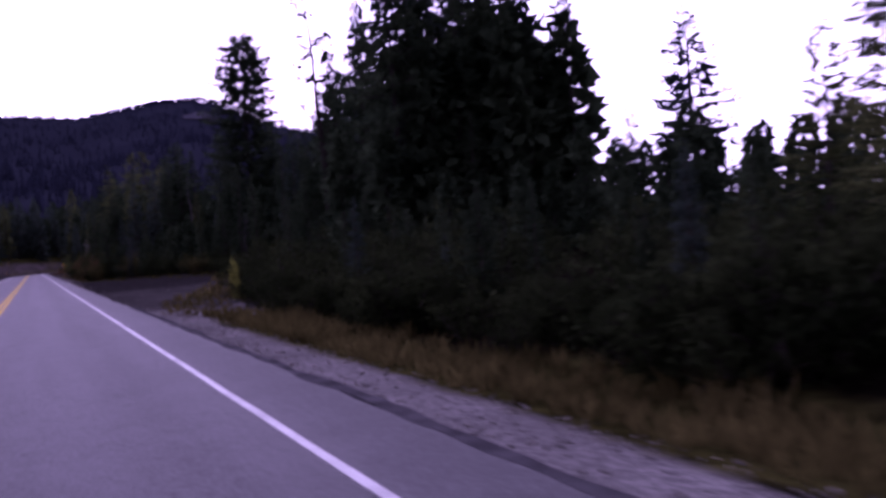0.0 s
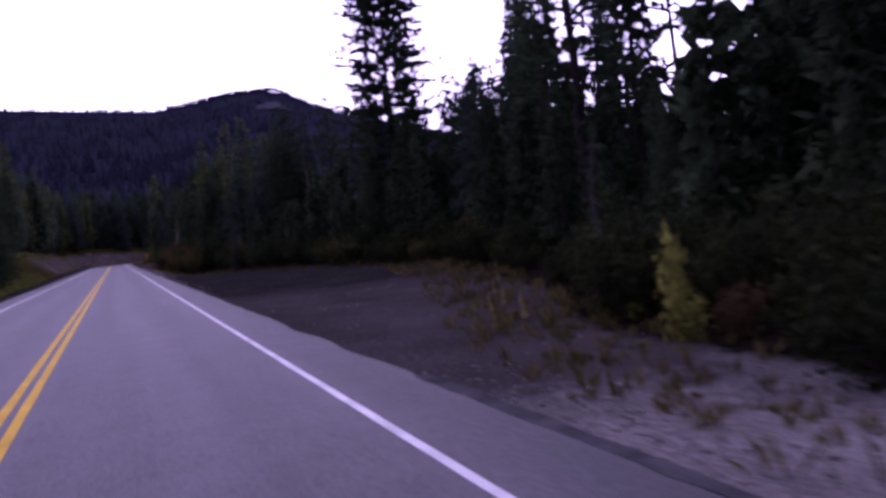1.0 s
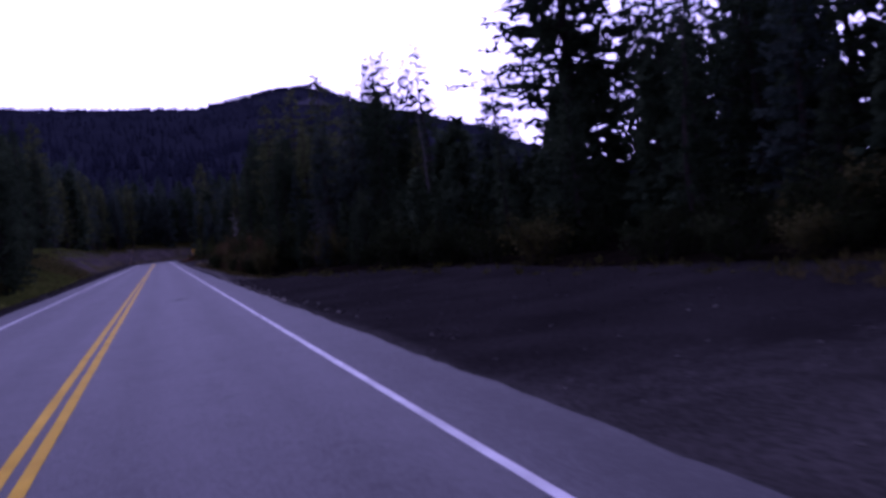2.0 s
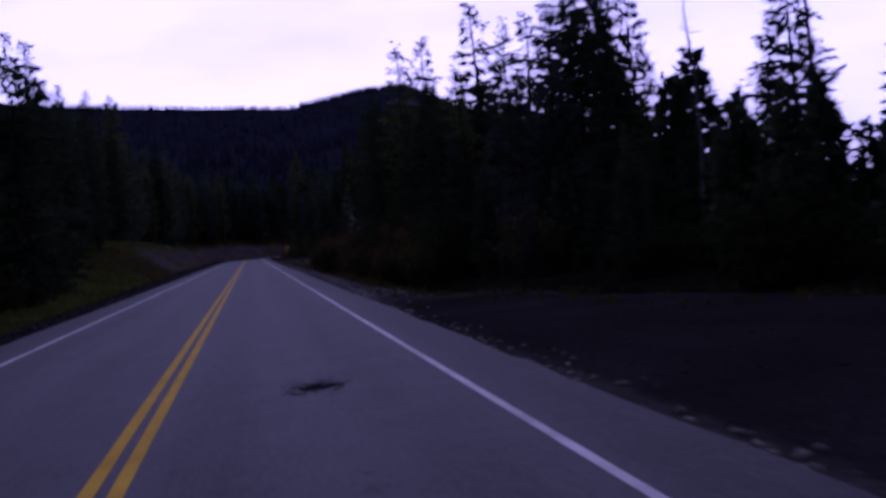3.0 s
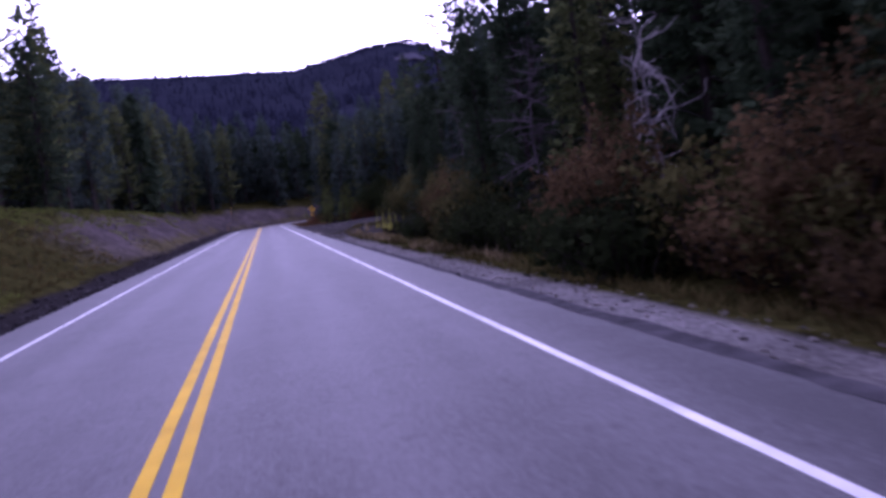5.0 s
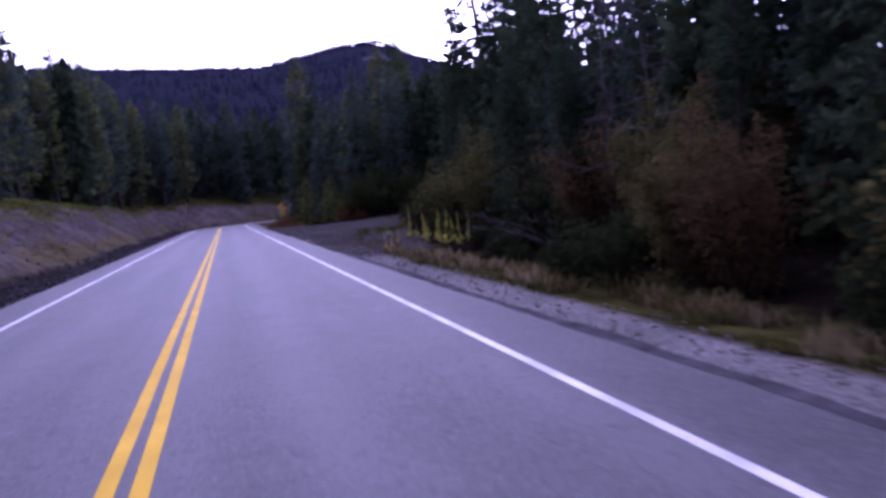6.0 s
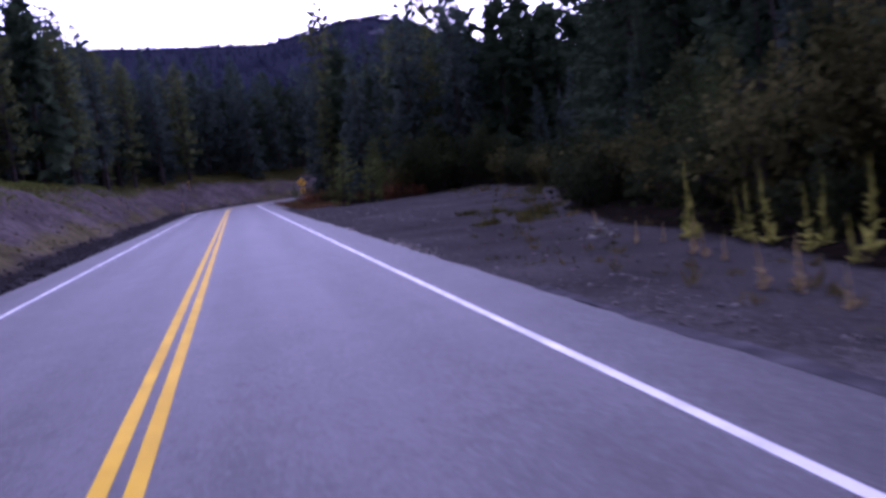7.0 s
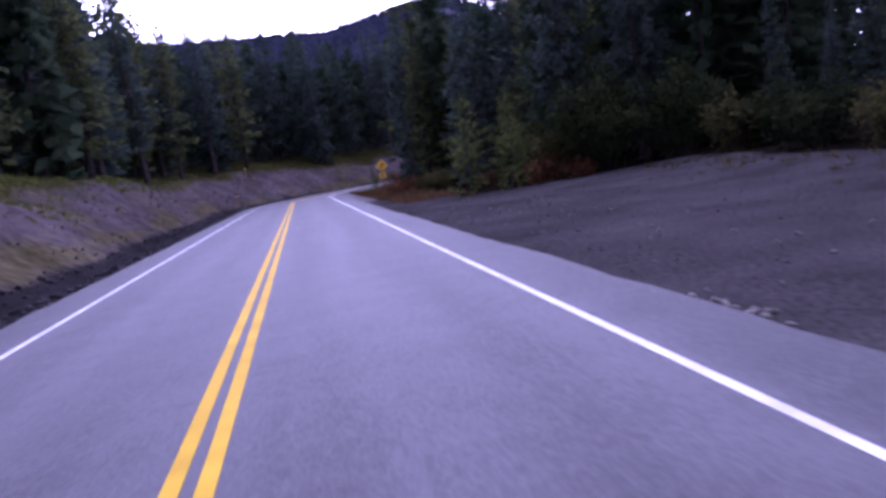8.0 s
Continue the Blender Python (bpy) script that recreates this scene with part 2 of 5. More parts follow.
def ground_material():
    """Forest floor, cinder gravel, pale gravel and dry grass, by the ground's own masks."""
    m = bpy.data.materials.new("ground cover")
    m.use_nodes = True
    n, l = m.node_tree.nodes, m.node_tree.links
    b = n["Principled BSDF"]
    b.inputs["Roughness"].default_value = 0.95
    b.inputs["Specular IOR Level"].default_value = 0.0
    geo = n.new("ShaderNodeNewGeometry")

    def tex(scale, detail=5):
        t = n.new("ShaderNodeTexNoise")
        t.inputs["Scale"].default_value = scale
        t.inputs["Detail"].default_value = detail
        l.new(geo.outputs["Position"], t.inputs["Vector"])
        return t.outputs["Fac"]

    def two(fac, a, c, lo=0.35, hi=0.65):
        r = n.new("ShaderNodeValToRGB")
        r.color_ramp.elements[0].position, r.color_ramp.elements[0].color = lo, (*a, 1)
        r.color_ramp.elements[1].position, r.color_ramp.elements[1].color = hi, (*c, 1)
        l.new(fac, r.inputs["Fac"])
        return r.outputs["Color"]

    coarse, mid, fine = tex(0.35), tex(2.2), tex(17, 8)
    kinds = {
        "gravel": two(fine, (0.044, 0.0418, 0.0418), (0.122, 0.1155, 0.111)),
        "cinder": two(fine, (0.0145, 0.0135, 0.0132), (0.039, 0.0358, 0.0345)),
        "earth_and_shade": two(fine, (0.0075, 0.0068, 0.007), (0.018, 0.0163, 0.0163)),
        "grass": two(mid, (0.0098, 0.0096, 0.003), (0.03, 0.0285, 0.0088)),
        "soil": two(mid, (0.03, 0.0248, 0.0245), (0.053, 0.0437, 0.042)),
        "straw": two(mid, (0.028, 0.0248, 0.0135), (0.055, 0.048, 0.025)),
    }
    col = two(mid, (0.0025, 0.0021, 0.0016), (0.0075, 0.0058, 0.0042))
    for name, colour in kinds.items():
        att = n.new("ShaderNodeAttribute")
        att.attribute_name = name
        edge = n.new("ShaderNodeMath")
        edge.operation = "MULTIPLY_ADD"
        edge.inputs[1].default_value = 0.9
        l.new(mid, edge.inputs[0])
        sub = n.new("ShaderNodeMath")
        sub.operation = "MULTIPLY_ADD"
        sub.inputs[1].default_value = 1.6
        sub.inputs[2].default_value = -0.75
        l.new(att.outputs["Fac"], sub.inputs[0])
        l.new(sub.outputs[0], edge.inputs[2])
        clamp = n.new("ShaderNodeMapRange")
        clamp.inputs["From Min"].default_value = 0.15
        clamp.inputs["From Max"].default_value = 0.75
        l.new(edge.outputs[0], clamp.inputs["Value"])
        mx = n.new("ShaderNodeMixRGB")
        l.new(clamp.outputs["Result"], mx.inputs["Fac"])
        l.new(col, mx.inputs["Color1"])
        l.new(colour, mx.inputs["Color2"])
        col = mx.outputs["Color"]
    # broad stains
    stain = n.new("ShaderNodeMapRange")
    stain.inputs["From Min"].default_value = 0.25
    stain.inputs["From Max"].default_value = 0.75
    stain.inputs["To Min"].default_value = 0.6
    stain.inputs["To Max"].default_value = 1.4
    l.new(coarse, stain.inputs["Value"])
    hsv = n.new("ShaderNodeHueSaturation")
    l.new(col, hsv.inputs["Color"])
    l.new(stain.outputs["Result"], hsv.inputs["Value"])
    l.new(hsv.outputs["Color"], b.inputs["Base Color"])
    bp = n.new("ShaderNodeBump")
    bp.inputs["Strength"].default_value = 0.5
    bp.inputs["Distance"].default_value = 0.03
    l.new(fine, bp.inputs["Height"])
    l.new(bp.outputs["Normal"], b.inputs["Normal"])
    return m


ASPHALT = asphalt()
GROUND = ground_material()

# ---- plan of the road: straight along y, then a bend to the right ----
BEND_Y, BEND_R = 272.0, 45.0


def road_point(s, d):
    """The place d metres to the right of the centre line, s metres along it."""
    if s <= BEND_Y:
        return d, s
    a = (s - BEND_Y) / BEND_R
    if a <= math.pi / 2:
        return BEND_R - (BEND_R - d) * math.cos(a), BEND_Y + (BEND_R - d) * math.sin(a)
    return BEND_R + (s - BEND_Y - BEND_R * math.pi / 2), BEND_Y + BEND_R - d


def across(x, y):
    """How far a place lies to the right of the centre line."""
    if y <= BEND_Y:
        return x
    if x >= BEND_R:
        return BEND_Y + BEND_R - y
    return BEND_R - math.hypot(x - BEND_R, y - BEND_Y)


def step(a, b, v):
    u = min(1.0, max(0.0, (v - a) / (b - a)))
    return u * u * (3 - 2 * u)


def bank(y):
    return step(112, 190, y)


def pull_first(y):
    return step(27, 36, y) * (1 - step(92, 104, y))


def pull_second(y):
    return step(165, 176, y) * (1 - step(232, 252, y))


def lerp(v, table):
    for (a, za), (b, zb) in zip(table, table[1:]):
        if v <= b:
            return za + (zb - za) * max(0.0, v - a) / (b - a)
    return table[-1][1]


LEFT_FLAT = [(0, -0.06), (4.8, -0.06), (6.4, -0.28), (8, -0.25), (14, 0.2), (30, 1.0), (80, 3.0)]
LEFT_BANK = [(0, -0.06), (4.8, -0.08), (6.3, -0.22), (8, 0.9), (10.5, 2.7), (13, 4.0), (17, 4.8), (30, 6.0), (80, 9.0)]
RIGHT_WILD = [(0, -0.06), (4.5, -0.06), (5.8, -0.12), (7.2, -0.4), (10, -0.15), (30, 0.5), (80, 2.0)]
RIGHT_PULL = [(0, -0.06), (4.5, -0.06), (5.8, -0.1), (9, -0.12), (16, 0.15), (30, 0.6), (80, 2.0)]
RIGHT_PULL2 = [(0, -0.06), (4.5, -0.06), (5.8, -0.1), (9, -0.14), (13, -0.1), (19, 0.1), (30, 0.5), (80, 2.0)]
# how far right of the centre line the open verge reaches, by the distance along the road
VERGE = [(-80, 7.4), (30, 7.4), (36, 8.2), (40, 9.5), (52, 13), (61, 14.5), (72, 13), (82, 12), (90, 9.5), (100, 7.4), (108, 7.0), (170, 7.2), (178, 8.4), (190, 10.2), (194, 11.8), (199, 14.2), (205, 15.4), (212, 16.8), (221, 17.6), (227.0, 18.0), (229.5, 8.6), (270, 8.0), (400, 8.0)]


def verge(y):
    return lerp(y, VERGE)


def height(x, y):
    d = across(x, y)
    rough = noise.noise((x * 0.35, y * 0.35, 0)) * 0.12 + noise.noise((x * 1.3, y * 1.3, 5)) * 0.05
    if d < 0:
        k = bank(y)
        z = lerp(-d, LEFT_FLAT) * (1 - k) + lerp(-d, LEFT_BANK) * k
        rough = noise.noise((x * 0.35, y * 0.35, 0)) * 0.12 * step(6.5, 9.0, -d)
        gully = (noise.noise((d * 0.12, y * 0.07, 9)) * 0.8 + noise.noise((d * 0.3, y * 0.28, 4)) * 0.4 + noise.noise((d * 0.9, y * 0.8, 2)) * 0.14) * k * step(6.5, 10, -d)
        return z + 0.6 * rough + gully
    p1, p2 = pull_first(y), pull_second(y)
    w = lerp(d, RIGHT_WILD)
    z = w + (lerp(d, RIGHT_PULL) - w) * p1 + (lerp(d, RIGHT_PULL2) - w) * p2
    return z + rough * step(5.6, 8.5, d) * (1 - 0.7 * max(p1, p2))


# ---- helpers for things ----
def mesh_of(name, verts, faces, mat, smooth=False):
    me = bpy.data.meshes.new(name)
    me.from_pydata([tuple(v) for v in verts], [], faces)
    me.materials.append(mat)
    if smooth:
        me.polygons.foreach_set("use_smooth", [True] * len(me.polygons))
    me.update()
    return me


def soften(verts, quads, centre, lift):
    """Faces turned outwards from a plant's axis, and rounded normals, so that fine foliage shades as a soft mass."""
    out = verts - centre
    out[:, 2] *= lift[0]
    out /= np.linalg.norm(out, axis=1, keepdims=True) + 1e-6
    out[:, 2] += lift[1]
    p = verts[quads]
    face = np.cross(p[:, 1] - p[:, 0], p[:, 3] - p[:, 0])
    turned = (face * out[quads[:, 0]]).sum(1) < 0
    quads = np.where(turned[:, None], quads[:, ::-1], quads)
    p = verts[quads]
    face = np.cross(p[:, 1] - p[:, 0], p[:, 3] - p[:, 0])
    face /= np.linalg.norm(face, axis=1, keepdims=True) + 1e-9
    soft = out + 0.45 * np.repeat(face, 4, axis=0)[np.argsort(quads.ravel(), kind="stable")]
    return quads, soft / np.linalg.norm(soft, axis=1, keepdims=True)


def fast_mesh(name, verts, quads, mat, normals=None):
    """A mesh from an array of points and an array of four-cornered faces."""
    verts, quads = np.asarray(verts, np.float32), np.asarray(quads, np.int32)
    me = bpy.data.meshes.new(name)
    me.vertices.add(len(verts))
    me.vertices.foreach_set("co", verts.ravel())
    me.loops.add(quads.size)
    me.loops.foreach_set("vertex_index", quads.ravel())
    me.polygons.add(len(quads))
    me.polygons.foreach_set("loop_start", np.arange(0, quads.size, quads.shape[1], dtype=np.int32))
    me.materials.append(mat)
    me.update()
    me.validate()
    if normals is not None:
        me.polygons.foreach_set("use_smooth", np.ones(len(me.polygons), bool))
        me.normals_split_custom_set_from_vertices(np.asarray(normals, np.float32))
    return me


def part(name, me, parent, label=""):
    ob = new(name, me)
    ob.parent = parent
    return tagged(ob, label) if label else ob


def tube(points, radii, sides=6):
    """Points and faces of a tapered tube along a line of points."""
    verts, faces = [], []
    for i, (p, r) in enumerate(zip(points, radii)):
        p = Vector(p)
        q = Vector(points[min(i + 1, len(points) - 1)]) - Vector(points[max(i - 1, 0)])
        q.normalize()
        a = q.orthogonal().normalized()
        b = q.cross(a)
        for k in range(sides):
            t = 2 * math.pi * k / sides
            verts.append(p + (a * math.cos(t) + b * math.sin(t)) * r)
    for i in range(len(points) - 1):
        for k in range(sides):
            k2 = (k + 1) % sides
            faces.append((i * sides + k, i * sides + k2, (i + 1) * sides + k2, (i + 1) * sides + k))
    if sides > 3:
        faces.append(tuple(range(sides))[::-1])
        faces.append(tuple(range((len(points) - 1) * sides, len(points) * sides)))
    return verts, faces


def joined(pieces):
    verts, faces = [], []
    for v, f in pieces:
        o = len(verts)
        verts += list(v)
        faces += [tuple(i + o for i in face) for face in f]
    return verts, faces


def blades(rng, base, way, length, width, bend=0.15):
    """Folded kites: arrays of roots and ways give four points each."""
    n = len(base)
    way = way / (np.linalg.norm(way, axis=1, keepdims=True) + 1e-9)
    rnd = rng.normal(size=(n, 3))
    side = np.cross(way, rnd)
    side /= np.linalg.norm(side, axis=1, keepdims=True) + 1e-9
    up = np.cross(side, way)
    ln, wd = np.reshape(length, (-1, 1)), np.reshape(width, (-1, 1))
    mid = base + way * ln * 0.45
    tip = base + way * ln - up * ln * bend
    verts = np.stack([base, mid + side * wd, tip, mid - side * wd], 1).reshape(-1, 3)
    return verts, np.arange(4 * n).reshape(-1, 4)


# ---- ground ----
def spaced(*runs):
    out = []
    for a, b, s in runs:
        out += list(np.arange(a, b, s))
    return out


def build_ground():
    xs = [-4900, -3000, -1500, -800, -400, -200, -120] + spaced((-80, -40, 8), (-40, -24, 2), (-24, -3, 0.5), (-3, 3, 3), (3, 24, 0.45), (24, 50, 2), (50, 100, 8)) + [100, 180, 400, 800, 1500, 3000, 4900]
    ys = [-4900, -2000, -800, -300, -120, -60] + spaced((-40, -10, 4), (-10, 340, 0.8), (340, 400, 6)) + [400, 480, 600, 900, 1500, 3000, 4900]
    verts = [(x, y, height(x, y)) for y in ys for x in xs]
    w = len(xs)
    faces = [(j * w + i, j * w + i + 1, (j + 1) * w + i + 1, (j + 1) * w + i) for j in range(len(ys) - 1) for i in range(w - 1)]
    me = mesh_of("ground", verts, faces, GROUND, True)
    masks = {k: np.zeros(len(verts), np.float32) for k in ("gravel", "cinder", "earth_and_shade", "grass", "soil", "straw")}
    for i, (x, y, z) in enumerate(verts):
        d = across(x, y)
        wob = noise.noise((x * 0.4, y * 0.15, 2)) * 0.8
        if d > 0:
            p1, p2 = pull_first(y), pull_second(y)
            edge = verge(y)
            p = max(p1, p2) * (1 - step(edge - 0.3, edge + 0.9, d + wob))
            bare = max(step(22, 28, y) * (1 - step(38, 43, y)), 0.42 * step(94, 98, y) * (1 - step(107, 114, y)))
            masks["gravel"][i] = (1 - step(5.5 + 2.0 * bare, 6.1 + 2.6 * bare, d + 0.7 * wob)) * (1 - 0.9 * p * (1 - 0.5 * bare))
            masks["cinder"][i] = p
            # first pull-out: dark soil, with the trees' shade put into its colour
            masks["earth_and_shade"][i] = p * p1 * step(48, 62, y) * step(4.5, 5.2, d + 0.5 * wob)
            rubble = step(95, 99, y) * (1 - step(108, 118, y)) * step(4.7, 5.5, d + 0.6 * wob) * (1 - step(7.2, 8.2, d)) * min(1.0, max(0.0, 0.6 + 0.9 * noise.noise((x * 1.3, y * 0.8, 9))))
            masks["gravel"][i] *= 1 - 0.6 * rubble
            masks["earth_and_shade"][i] = max(masks["earth_and_shade"][i], 0.7 * rubble)
            masks["grass"][i] = step(5.4, 6.0, d) * (1 - step(7.0, 9.0, d + wob)) * (1 - p) * (1 - 0.7 * bare)
        else:
            k = bank(y)
            masks["earth_and_shade"][i] = 1 - step(6.5, 7.4, -d + 0.5 * wob)
            masks["grass"][i] = step(6.5, 7.4, -d + 0.5 * wob) * (1 - step(11 + 10 * k, 14 + 14 * k, -d))
            open_bank = k * step(6.4, 7.4, -d + 0.5 * wob) * step(140, 200, y)
            masks["soil"][i] = open_bank * (1 - step(10.0, 14.0, -d + 2 * wob))
            masks["straw"][i] = open_bank * (0.22 + 0.4 * (1 - step(7.4, 9.0, -d + wob)) + 0.5 * noise.noise((x * 0.22, y * 0.11, 6)) + 0.3 * noise.noise((x * 0.8, y * 0.4, 2))) * (1 - step(13, 18, -d))
    for k, v in masks.items():
        me.attributes.new(k, "FLOAT", "POINT").data.foreach_set("value", v)
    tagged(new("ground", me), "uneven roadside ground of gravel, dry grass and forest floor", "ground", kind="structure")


def strip(name, stations, lo, hi, z, mat, wobble=0.0, cols=1, thick=0.0):
    """A band along the road from lo to hi metres right of the centre line."""
    verts, faces, lane = [], [], []
    n = cols + 1
    for s in stations:
        for c in range(n):
            d = lo + (hi - lo) * c / cols
            if wobble and c in (0, n - 1):
                d += wobble * (noise.noise((s * 0.6, c * 7.3, 1)) + 0.5 * noise.noise((s * 2.7, c * 3.1, 4)))
            x, y = road_point(s, d)
            verts.append((x, y, z))
            lane.append((d, s, 0.0))
    rows = len(stations)
    faces = [(j * n + i, j * n + i + 1, (j + 1) * n + i + 1, (j + 1) * n + i) for j in range(rows - 1) for i in range(n - 1)]
    if thick:
        base = len(verts)
        for j in range(rows):
            for c in (0, n - 1):
                x, y, _ = verts[j * n + c]
                verts.append((x, y, z - thick))
                lane.append(lane[j * n + c])
        for j in range(rows - 1):
            faces.append((j * n, (j + 1) * n, base + 2 * j + 2, base + 2 * j))
            faces.append(((j + 1) * n + n - 1, j * n + n - 1, base + 2 * j + 1, base + 2 * j + 3))
    me = mesh_of(name, verts, faces, mat)
    me.attributes.new("lane", "FLOAT_VECTOR", "POINT").data.foreach_set("vector", np.array(lane, np.float32).ravel())
    return new(name, me)


def build_road():
    near = spaced((-60, 40, 1.0), (40, 120, 0.4), (120, 420, 1.0))
    road = strip("road", near, -4.75, 4.52, 0.0, ASPHALT, 0.09, 8, 0.14)
    tagged(road, "worn grey asphalt two-lane mountain road", "road", kind="structure")
    for lo, hi, out in ((-60, 34, 4.66), (101.2, 102.8, 4.53), (102.8, 104.4, 4.58), (104.4, 106, 4.63), (106, 135.6, 4.72), (135.6, 176, 4.67)):
        edge = strip("asphalt_edge", spaced((lo, hi, 0.4)), 4.5, out, 0.005, TAR_EDGE, 0.09, 2, 0.16)
        tagged(edge, "dark crumbling tarred edge of the asphalt", "road edge", kind="structure")
    for d in (-0.112, 0.112):
        tagged(strip("yellow_line", near, d - 0.062, d + 0.062, 0.006, YELLOW, 0.008, 1, 0.004), "yellow painted no-passing centre line", "road marking", "double centre line", "structure")
    tagged(strip("white_line", near, 3.425, 3.518, 0.006, WHITE, 0.008, 1, 0.004), "white painted edge line", "road marking", "edge lines", "structure")
    tagged(strip("white_line", near, -3.545, -3.44, 0.006, WHITE, 0.008, 1, 0.004), "white painted edge line", "road marking", "edge lines", "structure")
    # a worn dark patch in the lane
    rng, verts, faces = np.random.default_rng(77), [], []
    for k in range(70):
        cx, cy = 1.83 + rng.normal(0, 0.2), 81.5 + rng.normal(0, 0.24)
        near = math.exp(-((cx - 1.83) ** 2 + (cy - 81.5) ** 2) / 0.06)
        size, o, n = rng.uniform(0.02, 0.05) + 0.11 * near * rng.random(), len(verts), 9
        verts.append((cx, cy, 0.005 + 0.00004 * k))
        for i in range(n):
            r = size * rng.uniform(0.5, 1.3)
            verts.append((cx + r * math.cos(6.283 * i / n), cy + 0.9 * r * math.sin(6.283 * i / n), 0.005 + 0.00004 * k))
            faces.append((o, o + 1 + i, o + 1 + (i + 1) % n))
    me = mesh_of("road_patch", verts, faces, TAR)
    tagged(new("road_patch", me), "small dark tar patch worn into the lane", "road patch", kind="structure")


build_ground()
build_road()


# ---- trees ----
def conifer(seed, tall, spread, low, gap, per, droop, power, dense, blade, mat, bare=0.0, lean=0.0, trunk_r=None, label="", slim=0.235):
    """One conifer: an empty at its base, a tapered trunk with limbs, and a crown of needle sprays."""
    rng = np.random.default_rng(seed)
    root = new("conifer_tree")
    r0 = trunk_r or tall * 0.0125
    wob = rng.normal(0, 0.06, (9, 2)).cumsum(0)
    line = [(wob[i, 0] + lean * tall * (i / 8), wob[i, 1], tall * i / 8 - (0.6 if i == 0 else 0)) for i in range(9)]
    pieces = [tube(line, [r0 * (1.35 if i == 0 else 1) * (1 - 0.93 * i / 8) for i in range(9)], 8)]
    base, way, size = [], [], []
    z = tall * low
    while z < tall - 0.15:
        k = (z - tall * low) / (tall * (1 - low))
        reach = spread * max(0.05, (1 - k) ** power) * rng.uniform(0.78, 1.2) + 0.15
        if k < 0.12:
            reach *= 0.55 + 3 * k
        count = max(3, int(per * (0.75 + 0.5 * rng.random())))
        a0 = rng.uniform(0, 6.28)
        cx, cy = np.interp(z, [p[2] for p in line], [p[0] for p in line]), np.interp(z, [p[2] for p in line], [p[1] for p in line])
        for b in range(count):
            if rng.random() < 0.1 + bare:
                continue
            a = a0 + 6.283 * b / count + rng.normal(0, 0.25)
            ln = reach * rng.uniform(0.6, 1.15)
            out = np.array([math.cos(a), math.sin(a), 0])
            sag = droop * rng.uniform(0.6, 1.4) * (1 - 1.5 * k)
            zz = z + rng.normal(0, gap * 0.55)
            start = np.array([cx, cy, zz])
            tip = start + out * ln + np.array([0, 0, -sag * ln + 0.16 * ln])
            mid = start + out * ln * 0.5 + np.array([0, 0, -sag * ln * 0.6])
            rb = 0.012 + 0.011 * ln
            if dense > 11 and ln > 1.1:
                pieces.append(tube([start, mid, tip], [rb, rb * 0.7, rb * 0.25], 3))
            elif dense > 5 and ln > 1.4:
                pieces.append(tube([start, tip], [rb, rb * 0.25], 3))
            m = max(4, int(dense * ln))
            t = rng.uniform(0.12, 1.0, m) ** 0.75
            p = (1 - t)[:, None] ** 2 * start + 2 * ((1 - t) * t)[:, None] * mid + (t**2)[:, None] * tip
            fan = rng.choice([-1, 1], m) * rng.uniform(0.1, 1.25, m)
            ca, sa = np.cos(a + fan), np.sin(a + fan)
            base.append(p + rng.normal(0, 0.03 * ln, (m, 3)))
            way.append(np.stack([ca, sa, rng.normal(-0.08, 0.55, m)], 1))
            size.append(blade * rng.uniform(0.6, 1.3, m) * (1.15 - 0.5 * t) * (0.4 + 0.6 * min(1.0, ln / 1.2)))
        z += gap * rng.uniform(0.75, 1.25) * (1 - 0.45 * k)
    # the leader
    m = 16
    base.append(np.stack([np.full(m, line[-1][0]), np.full(m, line[-1][1]), tall - rng.uniform(0, 0.9, m)], 1))
    way.append(np.stack([rng.normal(0, 0.5, m), rng.normal(0, 0.5, m), rng.uniform(0.3, 1, m)], 1))
    size.append(np.full(m, blade * 0.42))
    base, way, size = np.concatenate(base), np.concatenate(way), np.concatenate(size)
    v, q = blades(rng, base, way, size, size * slim)
    q, soft = soften(v, q, np.stack([np.zeros(len(v)), np.zeros(len(v)), v[:, 2]], 1), (1.0, 0.45))
    tv, tf = joined(pieces)
    part("trunk", mesh_of("trunk", tv, tf, BARK), root)
    part("crown", fast_mesh("crown", v, q, mat, soft), root)
    return tagged(root, label, "tree", "roadside conifers")


